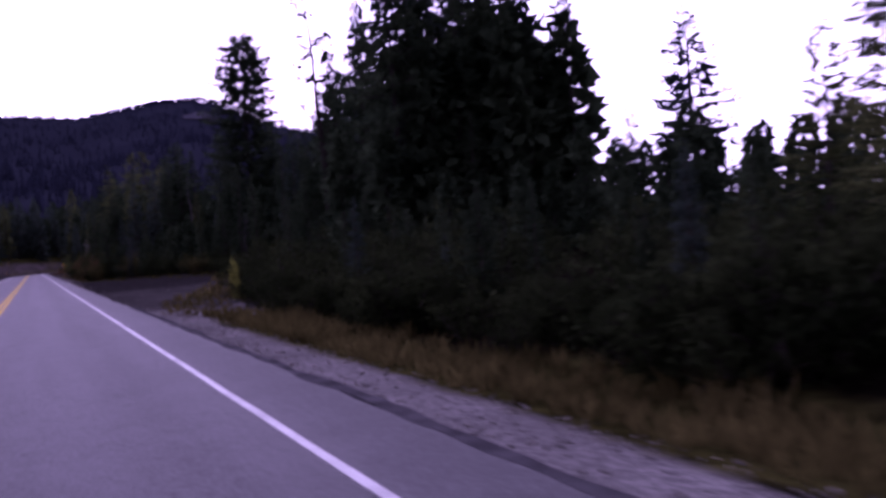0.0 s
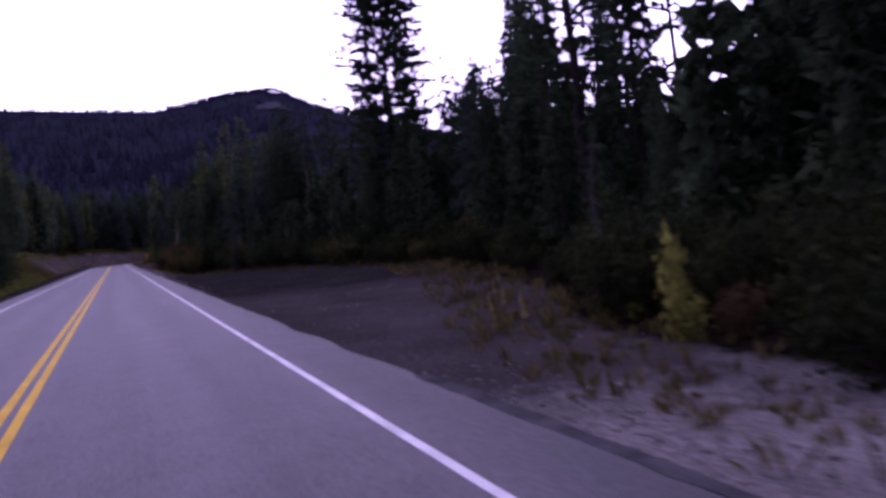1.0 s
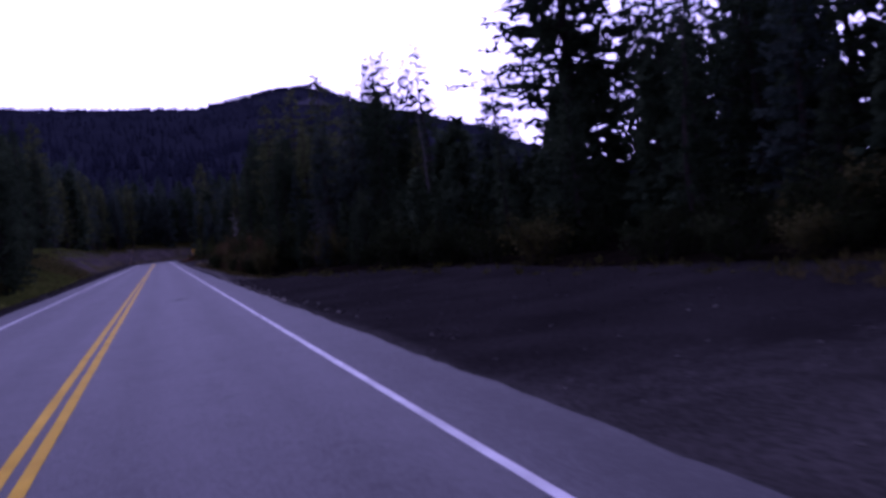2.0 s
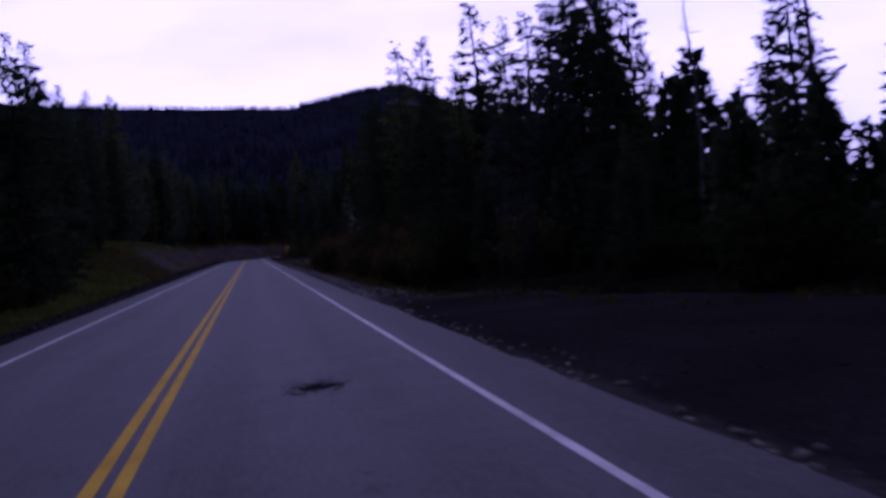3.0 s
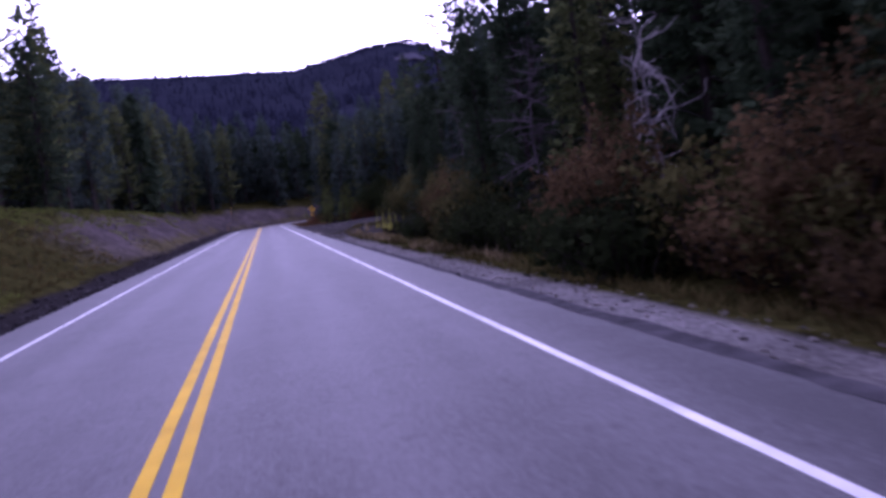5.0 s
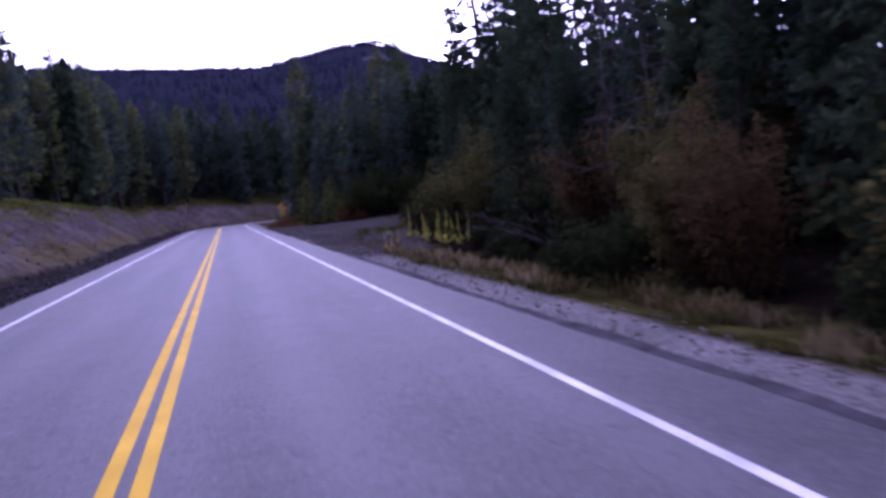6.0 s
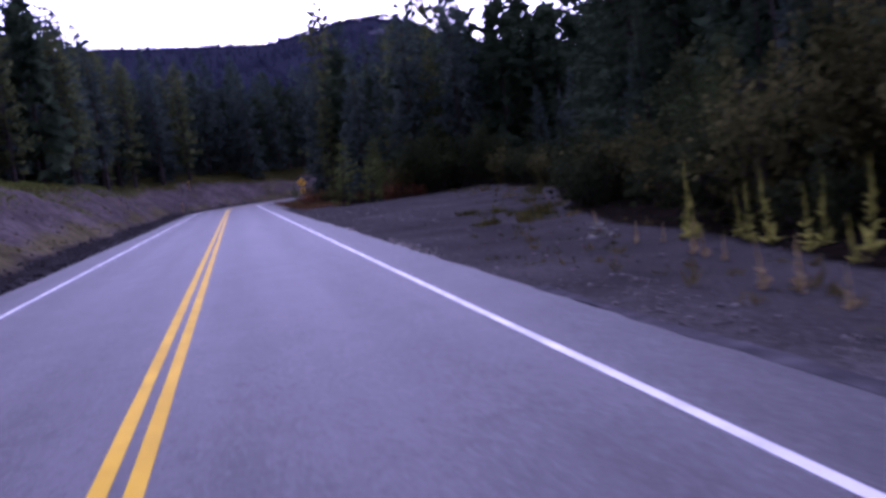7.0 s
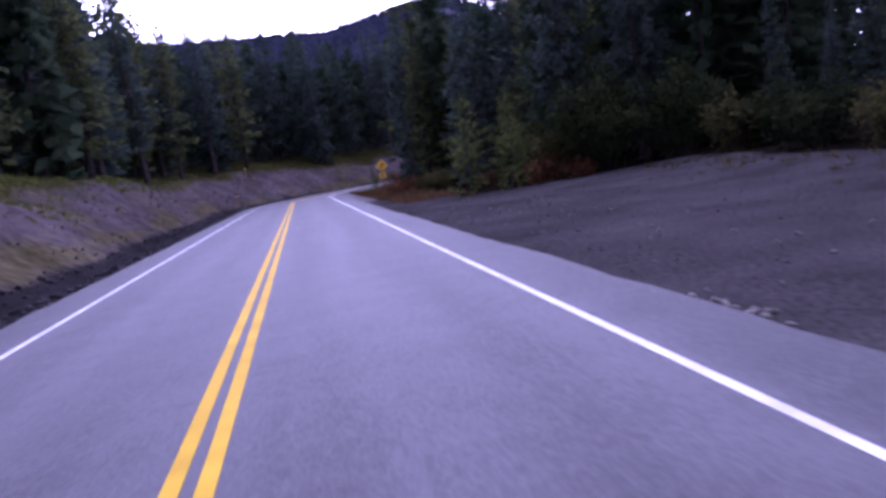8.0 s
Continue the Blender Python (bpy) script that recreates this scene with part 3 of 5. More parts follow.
def snag(seed, tall, limbs, reach, low=0.3, lean=0.0, label="", mat=None, curl=0.2):
    rng = np.random.default_rng(seed)
    root = new("dead_tree")
    wob = rng.normal(0, 0.07, (9, 2)).cumsum(0)
    line = [(wob[i, 0] + lean * tall * i / 8, wob[i, 1], tall * i / 8 - (0.5 if i == 0 else 0)) for i in range(9)]
    r0 = tall * 0.011
    tv, tf = tube(line, [r0 * (1 - 0.9 * i / 8) for i in range(9)], 8)
    pieces = []
    for _ in range(limbs):
        z = tall * rng.uniform(low, 0.98)
        k = z / tall
        a = rng.uniform(0, 6.28)
        ln = reach * (1.15 - 0.8 * k) * rng.uniform(0.3, 1.1)
        cx, cy = np.interp(z, [p[2] for p in line], [p[0] for p in line]), np.interp(z, [p[2] for p in line], [p[1] for p in line])
        p0 = np.array([cx, cy, z])
        pts = [p0]
        d = np.array([math.cos(a), math.sin(a), rng.uniform(-0.25, 0.3)])
        steps = 4 if curl < 0.3 else 9
        for i in range(steps):
            d = d / np.linalg.norm(d) + rng.normal(0, curl, 3)
            pts.append(pts[-1] + d / np.linalg.norm(d) * ln / steps)
        rb = 0.012 + 0.012 * ln
        pieces.append(tube(pts, [rb * (1 - 0.85 * i / steps) for i in range(steps + 1)], 4))
        for _ in range(4):
            i = rng.integers(1, 4)
            d2 = d + rng.normal(0, 0.6, 3)
            d2 /= np.linalg.norm(d2)
            pieces.append(tube([pts[i], pts[i] + d2 * ln * 0.2, pts[i] + d2 * ln * 0.38 + rng.normal(0, 0.05, 3)], [rb * 0.5, rb * 0.35, rb * 0.1], 3))
    part("trunk", mesh_of("trunk", tv, tf, mat or DEADWOOD), root)
    lv, lf = joined(pieces)
    part("crown", mesh_of("crown", lv, lf, mat or DEADWOOD), root)
    return tagged(root, label, "dead tree")


def shrub(seed, tall, wide, mat, leaves=1500, blade=0.13, label="", stems=16, name="shrub"):
    """A leafy bush: stems that fan out from the ground and clumps of small leaves round them."""
    rng = np.random.default_rng(seed)
    root = new(name)
    pieces, base = [], []
    for _ in range(stems):
        a, lean = rng.uniform(0, 6.28), rng.uniform(0.05, 1.0) ** 0.6
        top = np.array([math.cos(a) * wide * lean, math.sin(a) * wide * lean, tall * rng.uniform(0.55, 1.0) * (1.05 - 0.45 * lean**2)])
        foot = np.array([math.cos(a) * 0.2 * wide * lean, math.sin(a) * 0.2 * wide * lean, -0.3])
        mid = (foot + top) / 2 + np.array([0, 0, 0.12 * tall]) + rng.normal(0, 0.08, 3)
        pieces.append(tube([foot, mid, top], [0.028, 0.018, 0.005], 4))
        n = leaves // stems
        t = rng.uniform(0.12, 1.08, n) ** 0.8
        p = foot + (mid - foot) * np.minimum(t, 0.5)[:, None] * 2 + (top - mid) * np.maximum(t - 0.5, 0)[:, None] * 2
        clump = rng.normal(0, 0.1 + 0.08 * wide, (n, 3)) * (0.6 + 0.7 * np.sin(t * 3.1))[:, None]
        base.append(p + clump)
        for _ in range(3):
            i = rng.integers(0, n)
            pieces.append(tube([p[i], p[i] + clump[i] * 1.4], [0.008, 0.003], 3))
    base = np.concatenate(base)
    base[:, 2] = np.maximum(base[:, 2], 0.02)
    way = rng.normal(0, 1, base.shape) + np.array([0, 0, 0.2])
    size = blade * rng.uniform(0.5, 1.3, len(base))
    v, q = blades(rng, base, way, size, size * 0.32, 0.1)
    q, soft = soften(v, q, np.array([[0, 0, 0.3 * tall]]), (1.0, 0.3))
    sv, sf = joined(pieces)
    part("woody_base", mesh_of("woody_base", sv, sf, BARK), root)
    part("foliage", fast_mesh("foliage", v, q, mat, soft), root)
    return tagged(root, label, "shrub", "roadside shrubs")


def models(*args, **more):
    """Three builds of the same tree; those farther off have fewer, broader sprays."""
    seed, tall, spread, low, gap, per, droop, power, mat = args
    label = more.pop("label")
    f = max(0.36, min(1.0, tall / 12))
    near = conifer(seed, tall, spread, low, gap, per, droop, power, 15.0 / f, 0.48 * f, mat, label=label, slim=0.2, **more)
    mid = conifer(seed + 1, tall, spread, low, gap * 1.1, per, droop, power, 9.5 / f, 0.65 * f, mat, label=label, slim=0.18, **more)
    far = conifer(seed + 2, tall, spread, low, gap * 1.25, per, droop, power, 6.6 / f, 0.85 * f, mat, label=label, slim=0.19, **more)
    deep = conifer(seed + 3, tall, spread, low, gap * 1.9, per, droop, power, 1.3 / f, 1.9 * f, mat, label=label, slim=0.26, **more)
    return near, mid, far, deep


T_FIR, T_PINE = "dense dark green fir with low sweeping branches", "tall dark pine with clumped ragged branches"
MODELS = {
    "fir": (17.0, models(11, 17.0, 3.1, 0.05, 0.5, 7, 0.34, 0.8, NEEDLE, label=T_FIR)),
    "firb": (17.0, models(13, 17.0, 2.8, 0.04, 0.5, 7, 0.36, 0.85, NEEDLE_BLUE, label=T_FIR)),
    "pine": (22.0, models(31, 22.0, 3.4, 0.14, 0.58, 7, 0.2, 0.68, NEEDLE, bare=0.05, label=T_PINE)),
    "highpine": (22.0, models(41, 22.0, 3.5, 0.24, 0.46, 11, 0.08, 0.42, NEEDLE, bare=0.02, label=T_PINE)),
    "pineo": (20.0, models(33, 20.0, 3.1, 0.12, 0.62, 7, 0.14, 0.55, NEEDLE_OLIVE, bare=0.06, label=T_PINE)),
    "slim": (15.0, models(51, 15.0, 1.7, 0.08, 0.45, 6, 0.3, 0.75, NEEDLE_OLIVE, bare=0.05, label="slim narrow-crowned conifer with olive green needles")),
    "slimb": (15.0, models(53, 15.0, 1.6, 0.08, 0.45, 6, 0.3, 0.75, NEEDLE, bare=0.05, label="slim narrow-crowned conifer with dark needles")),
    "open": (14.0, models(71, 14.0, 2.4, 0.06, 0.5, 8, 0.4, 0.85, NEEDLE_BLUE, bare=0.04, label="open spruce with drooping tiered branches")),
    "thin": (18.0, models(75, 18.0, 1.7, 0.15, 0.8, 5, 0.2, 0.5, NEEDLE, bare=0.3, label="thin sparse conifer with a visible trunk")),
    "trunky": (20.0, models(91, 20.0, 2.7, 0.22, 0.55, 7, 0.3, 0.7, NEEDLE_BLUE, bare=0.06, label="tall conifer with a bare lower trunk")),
    "young": (4.0, models(95, 4.0, 1.15, 0.02, 0.22, 8, 0.02, 0.95, YOUNG, label="bushy young yellowish-green conifer at the gravel edge")),
}
USED = set()


def level(x, y):
    """Which build suits a place: by its distance from the driven stretch of the road."""
    away = math.hypot(x - 1, y - min(max(y, 0), 188))
    return 0 if away < 15 else 1 if away < 42 else 2


def plant(kind, x, y, tall, wide=1.0):
    own, builds = MODELS[kind]
    k = 0 if kind in ("highpine", "thin", "open") else level(x, y)
    s = tall / own
    m = pose(x, y, height(x, y) - 0.05, random.uniform(-1.5, 1.5), random.uniform(-1.5, 1.5), random.uniform(0, 360))
    m = m @ Matrix.Diagonal((s * wide, s * wide, s, 1))
    if (kind, k) not in USED:
        USED.add((kind, k))
        builds[k].matrix_basis = m
        return builds[k]
    ob = copy_thing(builds[k], m)
    ob.matrix_basis = m
    return ob


BACK = []


def plant_back(kind, x, y, tall, wide=1.0):
    """A tree deep in the woods, joined with its like at the end."""
    own, builds = MODELS[kind]
    s = tall / own
    m = pose(x, y, height(x, y) - 0.05, 0, 0, random.uniform(0, 360)) @ Matrix.Diagonal((s * wide, s * wide, s, 1))
    BACK.append((builds[3], m))


# trees with a place of their own: kind, x, y, height, width factor
OWN_TREES = [
    # right of the road at the start: a dark stand behind a low thicket
    ("fir", 20.1, 41.7, 20, 0.88), ("firb", 21.9, 43.1, 22, 0.9), ("pine", 24.5, 43.5, 21, 0.95), ("pine", 26.6, 43.0, 20, 0.85), ("pineo", 26.6, 44.2, 17, 0.65), ("firb", 25.4, 46.0, 20, 0.9),
    ("fir", 21.6, 39.5, 13, 1.0), ("firb", 18.6, 40.6, 8.5, 1.0), ("fir", 20.5, 37.0, 7, 1.2), ("firb", 23.6, 39.0, 9, 1.1), ("fir", 22.8, 44.8, 20, 0.9), ("fir", 24.0, 41.6, 17, 1.0), ("firb", 26.6, 40.8, 9, 1.0),
    ("open", 40.0, 44.0, 14.6, 1.5), ("pine", 27.9, 40.4, 17.0, 0.62), ("pineo", 33.5, 41.5, 7.6, 1.0), ("pineo", 17.5, 14.2, 5.6, 1.3), ("pineo", 13.0, 8.8, 6.2, 1.1), ("pineo", 14.8, 9.6, 4.6, 1.2),
    ("thin", 18.9, 54.2, 19, 1.2), ("fir", 18.2, 40.4, 18, 0.85), ("fir", 22.0, 54.6, 18, 0.85), ("firb", 23.4, 57.5, 17, 0.75), ("slimb", 18.2, 62.0, 9, 1.2), ("fir", 17.0, 52.5, 6.5, 1.1),
    ("highpine", 21.7, 87.2, 23.2, 1.3), ("pine", 26.8, 86.8, 11, 0.9), ("fir", 31.4, 85.4, 18, 1.0), ("fir", 30.2, 94.8, 15, 0.9), ("fir", 26.0, 94.6, 15, 0.8), ("firb", 27.6, 97.6, 13, 1.0),
    # behind the first pull-out
    ("pine", 28.6, 88.0, 13, 0.9), ("fir", 32.0, 84.5, 17, 1.1), ("firb", 30.2, 81.5, 17, 1.0), ("fir", 28.6, 78.0, 17, 1.0), ("firb", 27.2, 74.6, 17, 1.1), ("fir", 25.8, 71.0, 17, 1.1), ("thin", 24.2, 67.4, 19, 1.0), ("fir", 22.4, 63.0, 15, 1.0), ("pine", 24.8, 62.5, 19, 0.9), ("fir", 31.5, 90.0, 13, 1.2), ("firb", 27.2, 85.6, 11, 1.2), ("fir", 25.6, 82.0, 11, 1.2), ("firb", 24.4, 77.6, 11.5, 1.2), ("fir", 22.9, 74.6, 11, 1.2), ("firb", 21.4, 70.6, 10, 1.2), ("pine", 33.0, 86.0, 18, 1.1),
    ("pine", 33.5, 97.0, 17, 1.0), ("fir", 36.0, 93.0, 17, 1.0), ("fir", 28.0, 92.0, 13.5, 0.9), ("fir", 35.5, 100.0, 17, 1.0),
    ("open", 24.2, 103.8, 11.6, 1.6), ("slimb", 30.4, 115.0, 9.6, 1.6), ("open", 21.0, 103.0, 6.4, 1.1), ("slimb", 19.6, 104.5, 5.2, 1.3),
    # the clump past it
    ("slim", 12.1, 128.9, 14.6, 1.5), ("slim", 16.1, 124.6, 16.0, 1.6), ("slim", 16.4, 142.0, 17.8, 1.5), ("slimb", 19.5, 115.9, 15.6, 1.8), ("slim", 17.2, 117.4, 13.4, 1.7),
    ("slimb", 28.1, 133.0, 19.4, 1.5), ("slim", 13.6, 121.0, 11.5, 1.4), ("slim", 11.2, 124.4, 9.0, 1.4), ("slim", 13.0, 117.0, 10.5, 1.1), ("fir", 17.2, 111.0, 14.0, 1.1), ("pine", 20.2, 110.8, 14.2, 0.75), ("fir", 15.8, 104.2, 12.2, 0.75), ("firb", 15.2, 108.6, 12.0, 1.1), ("fir", 18.8, 112.8, 15.3, 1.1), ("firb", 14.5, 110.0, 9.0, 1.0), ("slim", 19.8, 109.0, 9.0, 1.1),
    # towards the second pull-out and the bend
    ("fir", 16.8, 182.0, 19, 0.72), ("slimb", 19.0, 200.0, 19, 1.6), ("fir", 21.6, 195.0, 19.5, 0.9), ("fir", 20.6, 187.4, 18.5, 0.85), ("firb", 24.0, 205.0, 20.5, 0.9), ("slimb", 18.4, 190.0, 17, 1.2), ("fir", 16.4, 174.5, 14, 0.75), ("firb", 15.4, 169.0, 13, 0.8), ("fir", 15.2, 163.0, 14, 1.0), ("firb", 14.0, 158.2, 13, 1.0), ("pine", 16.2, 165.6, 15, 0.95), ("fir", 13.8, 154.2, 13, 1.0), ("pine", 17.4, 172.0, 14, 0.9), ("fir", 18.6, 177.0, 13.5, 0.9), ("slimb", 11.8, 151.5, 12, 1.2), ("fir", 12.8, 146.0, 14, 1.0), ("fir", 11.4, 137.0, 13, 1.0), ("slim", 10.8, 141.0, 10, 1.1), ("fir", 9.4, 151.2, 9.5, 0.75), ("fir", 10.2, 147.6, 11, 0.8),
    ("fir", 34.5, 241.9, 27, 0.75), ("pine", 41.0, 260.4, 29, 0.75), ("pine", 23.4, 248.0, 19, 1.0), ("pineo", 12.5, 268.0, 22.6, 0.9), ("firb", 15.6, 268.5, 21.0, 0.9), ("firb", 11.0, 262.0, 15.0, 0.9), ("pineo", 24.0, 268.0, 23.0, 0.9), ("pineo", 27.4, 266.0, 21.5, 0.9), ("firb", 19.0, 262.0, 18.0, 0.9), ("firb", 15.4, 252.0, 15.5, 0.9), ("firb", 18.2, 244.0, 16.5, 0.95), ("pine", 26.5, 246.0, 18.5, 0.9), ("pine", 32.3, 294.5, 30, 1.0),
    ("fir", 15.4, 194.6, 13, 0.9), ("fir", 17.6, 200.5, 14, 0.9), ("young", 8.6, 229.5, 4.8, 0.95), ("young", 10.6, 229.0, 4.3, 1.0), ("young", 12.2, 233.0, 5.0, 0.95), ("young", 8.8, 281.5, 2.6, 1.1),
    # left of the road
    ("fir", -9.3, 117.0, 13.6, 0.9), ("fir", -11.2, 113.5, 16, 1.0), ("pine", -12.0, 121.5, 15.5, 1.0), ("fir", -11.2, 107.0, 15, 1.0), ("fir", -12.0, 100.0, 14, 1.0), ("fir", -13.5, 131.0, 12, 1.0),
    ("fir", -13.2, 150.0, 15.0, 0.9), ("fir", -14.5, 156.5, 15.0, 0.9), ("pine", -14.0, 143.5, 13.5, 0.9), ("fir", -15.8, 162.0, 14.5, 0.9), ("slimb", -14.4, 173.0, 14.5, 1.1), ("slimb", -13.7, 167.0, 15.5, 1.3), ("pine", -16.6, 183.4, 18, 0.85), ("fir", -14.6, 188.0, 15.8, 0.85), ("pine", -17.0, 208.0, 19.5, 0.9), ("trunky", -19.5, 271.5, 20.5, 1.0), ("trunky", -19.0, 303.0, 25.0, 1.0), ("trunky", -13.6, 280.0, 18.5, 1.0), ("pineo", -15.6, 270.0, 19.5, 0.9), ("trunky", -17.0, 258.0, 19.5, 1.0), ("trunky", -12.6, 302.0, 18.5, 1.0), ("firb", -7.5, 312.0, 18.5, 0.95), ("firb", 3.0, 335.0, 20.0, 0.85), ("firb", 9.0, 340.0, 18.0, 0.9),
]
for kind, x, y, tall, wide in OWN_TREES:
    plant(kind, x, y, tall, wide)
TAKEN = [(x, y) for _, x, y, *_ in OWN_TREES]


def woods(count, where, kinds, lo, hi, apart=2.2, back=False):
    """Fills a stretch of woodland; where() gives a random place."""
    tries = 0
    while count and tries < 6000:
        tries += 1
        x, y = where()
        if any((x - a) ** 2 + (y - b) ** 2 < apart**2 for a, b in TAKEN):
            continue
        TAKEN.append((x, y))
        (plant_back if back else plant)(random.choice(kinds), x, y, random.uniform(lo, hi), random.uniform(0.9, 1.2))
        count -= 1


def right_of(ylo, yhi, near, deep):
    def spot():
        y = random.uniform(ylo, yhi)
        return verge(y) + near + (deep - near) * random.random() ** 1.3, y

    return spot


def along(slo, shi, dlo, dhi):
    return lambda: road_point(random.uniform(slo, shi), random.uniform(dlo, dhi))


FIRS = ("fir", "firb", "fir", "fir", "slimb")
# kinds of the later stands, whose needle colours are lightened for haze
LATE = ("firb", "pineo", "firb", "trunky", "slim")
# front rows that can be told apart
woods(8, right_of(-8, 18, 2.0, 7), FIRS, 1.8, 3.0, 1.5)
woods(9, right_of(18, 36, 2.0, 7), FIRS, 2.0, 3.4, 1.6)
woods(9, right_of(36, 66, 2.5, 8), FIRS, 2.6, 5, 2.0)
woods(7, right_of(64, 84, 3, 9), FIRS, 5, 9, 2.2)
woods(12, right_of(84, 106, 1.6, 8), FIRS, 2.8, 4.6, 1.5)
woods(16, right_of(106, 142, 2.2, 8), ("fir", "slimb", "firb", "slim"), 6, 11, 1.9)
woods(10, right_of(140, 160, 5.6, 9), ("fir", "slimb", "firb", "pine"), 9, 13, 1.8)
woods(6, right_of(140, 160, 3, 5.5), ("fir", "slimb"), 4, 7, 1.8)
woods(7, right_of(160, 177, 2.8, 8), ("fir", "slimb", "firb"), 5, 8, 2.0)
woods(8, right_of(177, 197, 2.5, 8), ("fir", "firb", "slimb"), 4.5, 7.5, 2.2)
woods(11, right_of(198, 218, 4, 10), ("fir", "firb", "pine", "fir"), 9, 15, 2.2)
woods(5, right_of(219, 227, 4, 10), ("fir", "firb"), 5, 8, 2.2)
woods(18, right_of(231, 268, 3.0, 12), ("pineo", "firb", "trunky"), 10, 16, 2.0)
woods(10, along(272, 325, 12, 24), ("fir", "pine"), 11, 19, 2.6)
woods(14, lambda: (random.uniform(-16, -10), random.uniform(84, 130)), ("fir", "fir", "slimb"), 9, 15, 2.2)
woods(8, lambda: (random.uniform(-19, -14), random.uniform(128, 178)), ("fir", "slimb", "fir"), 8, 13, 2.2)
woods(32, along(186, 262, -23, -15.5), ("trunky", "trunky", "pineo", "firb"), 14, 19.5, 2.1)
woods(40, along(255, 345, -23, -13.5), ("trunky", "firb", "firb", "pineo"), 15, 20.5, 2.0)
# the woods behind
woods(12, right_of(-8, 18, 6, 15), FIRS, 1.8, 3.0, 1.6, True)
woods(18, right_of(18, 36, 6, 16), FIRS, 2.6, 4.2, 1.6, True)
woods(34, lambda: (random.uniform(22, 46), random.uniform(18, 44)), FIRS, 3.4, 5.4, 1.8, True)
woods(26, lambda: (random.uniform(19.5, 27), random.uniform(37, 45)), FIRS, 7, 13, 1.2, True)
woods(22, right_of(36, 66, 5, 18), FIRS, 4, 7, 1.8, True)
woods(22, right_of(62, 86, 6, 22), FIRS, 5, 9, 1.8, True)
woods(34, right_of(84, 100, 4, 18), FIRS, 3, 5.2, 1.3, True)
woods(26, right_of(98, 110, 4, 26), FIRS, 3.0, 4.6, 1.5, True)
woods(34, right_of(108, 142, 5, 18), FIRS, 6, 10, 1.8, True)
woods(18, right_of(140, 160, 5, 18), FIRS, 8, 14, 1.9, True)
woods(16, right_of(160, 177, 5, 18), FIRS, 6, 8.5, 1.9, True)
woods(16, right_of(177, 197, 6, 20), FIRS, 6, 8.5, 2.0, True)
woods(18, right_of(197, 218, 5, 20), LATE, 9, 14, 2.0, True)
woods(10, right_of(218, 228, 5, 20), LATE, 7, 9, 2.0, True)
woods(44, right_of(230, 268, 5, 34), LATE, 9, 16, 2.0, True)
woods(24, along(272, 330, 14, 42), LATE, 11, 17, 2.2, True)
woods(30, lambda: (random.uniform(28, 56), random.uniform(140, 262)), FIRS, 9, 14, 3.0, True)
woods(40, lambda: (random.uniform(-34, -13), random.uniform(84, 128)), FIRS, 6, 13, 1.9, True)
woods(50, lambda: (random.uniform(-36, -15), random.uniform(126, 180)), FIRS, 6, 12, 1.9, True)
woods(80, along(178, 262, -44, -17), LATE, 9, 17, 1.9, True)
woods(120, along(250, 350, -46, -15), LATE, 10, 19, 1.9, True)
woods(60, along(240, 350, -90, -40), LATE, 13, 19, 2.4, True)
woods(36, lambda: (random.uniform(30, 110), random.uniform(330, 380)), FIRS, 13, 19, 2.6, True)


def join_back():
    """All trees deep in the woods as one mesh, needles and trunks in two materials."""
    vs, fs, ns, o = [], [], [], 0
    for model, m in BACK:
        for ch in model.children:
            if ch.name.startswith("trunk"):
                continue
            me = ch.data
            co = np.empty(len(me.vertices) * 3, np.float32)
            me.vertices.foreach_get("co", co)
            a = np.array(m)
            co = co.reshape(-1, 3) @ a[:3, :3].T + a[:3, 3]
            idx = np.empty(len(me.loops), np.int32)
            me.loops.foreach_get("vertex_index", idx)
            axis = np.stack([np.full(len(co), a[0, 3]), np.full(len(co), a[1, 3]), co[:, 2]], 1)
            idx, soft = soften(co, idx.reshape(-1, 4), axis, (1.0, 0.45))
            vs.append(co)
            ns.append(soft)
            fs.append(idx + o)
            o += len(co)
    n_needles = sum(len(f) for f in fs)
    for model, m in BACK:
        v, f = tube([(0, 0, -0.5), (0, 0, 6)], [0.2, 0.12], 4)
        own = [t for t, b in MODELS.values() if b[3] == model][0]
        p = np.array([(m @ Vector((q[0], q[1], q[2] * own / 8))) for q in v])
        vs.append(p)
        ns.append(p - p.mean(0))
        fs.append(np.array([face for face in f if len(face) == 4][:4]) + o)
        o += len(p)
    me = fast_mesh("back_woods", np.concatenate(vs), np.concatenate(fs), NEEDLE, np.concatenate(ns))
    me.materials.append(BARK)
    k = np.zeros(len(me.polygons), np.int32)
    k[n_needles:] = 1
    me.polygons.foreach_set("material_index", k)
    tagged(new("back_woods", me), "dense dark conifers filling the woods behind the roadside trees", "forest", kind="stuff")


join_back()
# builds that no place called for
for kind, (own, builds) in MODELS.items():
    for k, b in enumerate(builds):
        if (kind, k) not in USED:
            for ch in list(b.children):
                bpy.data.objects.remove(ch)
            bpy.data.objects.remove(b)


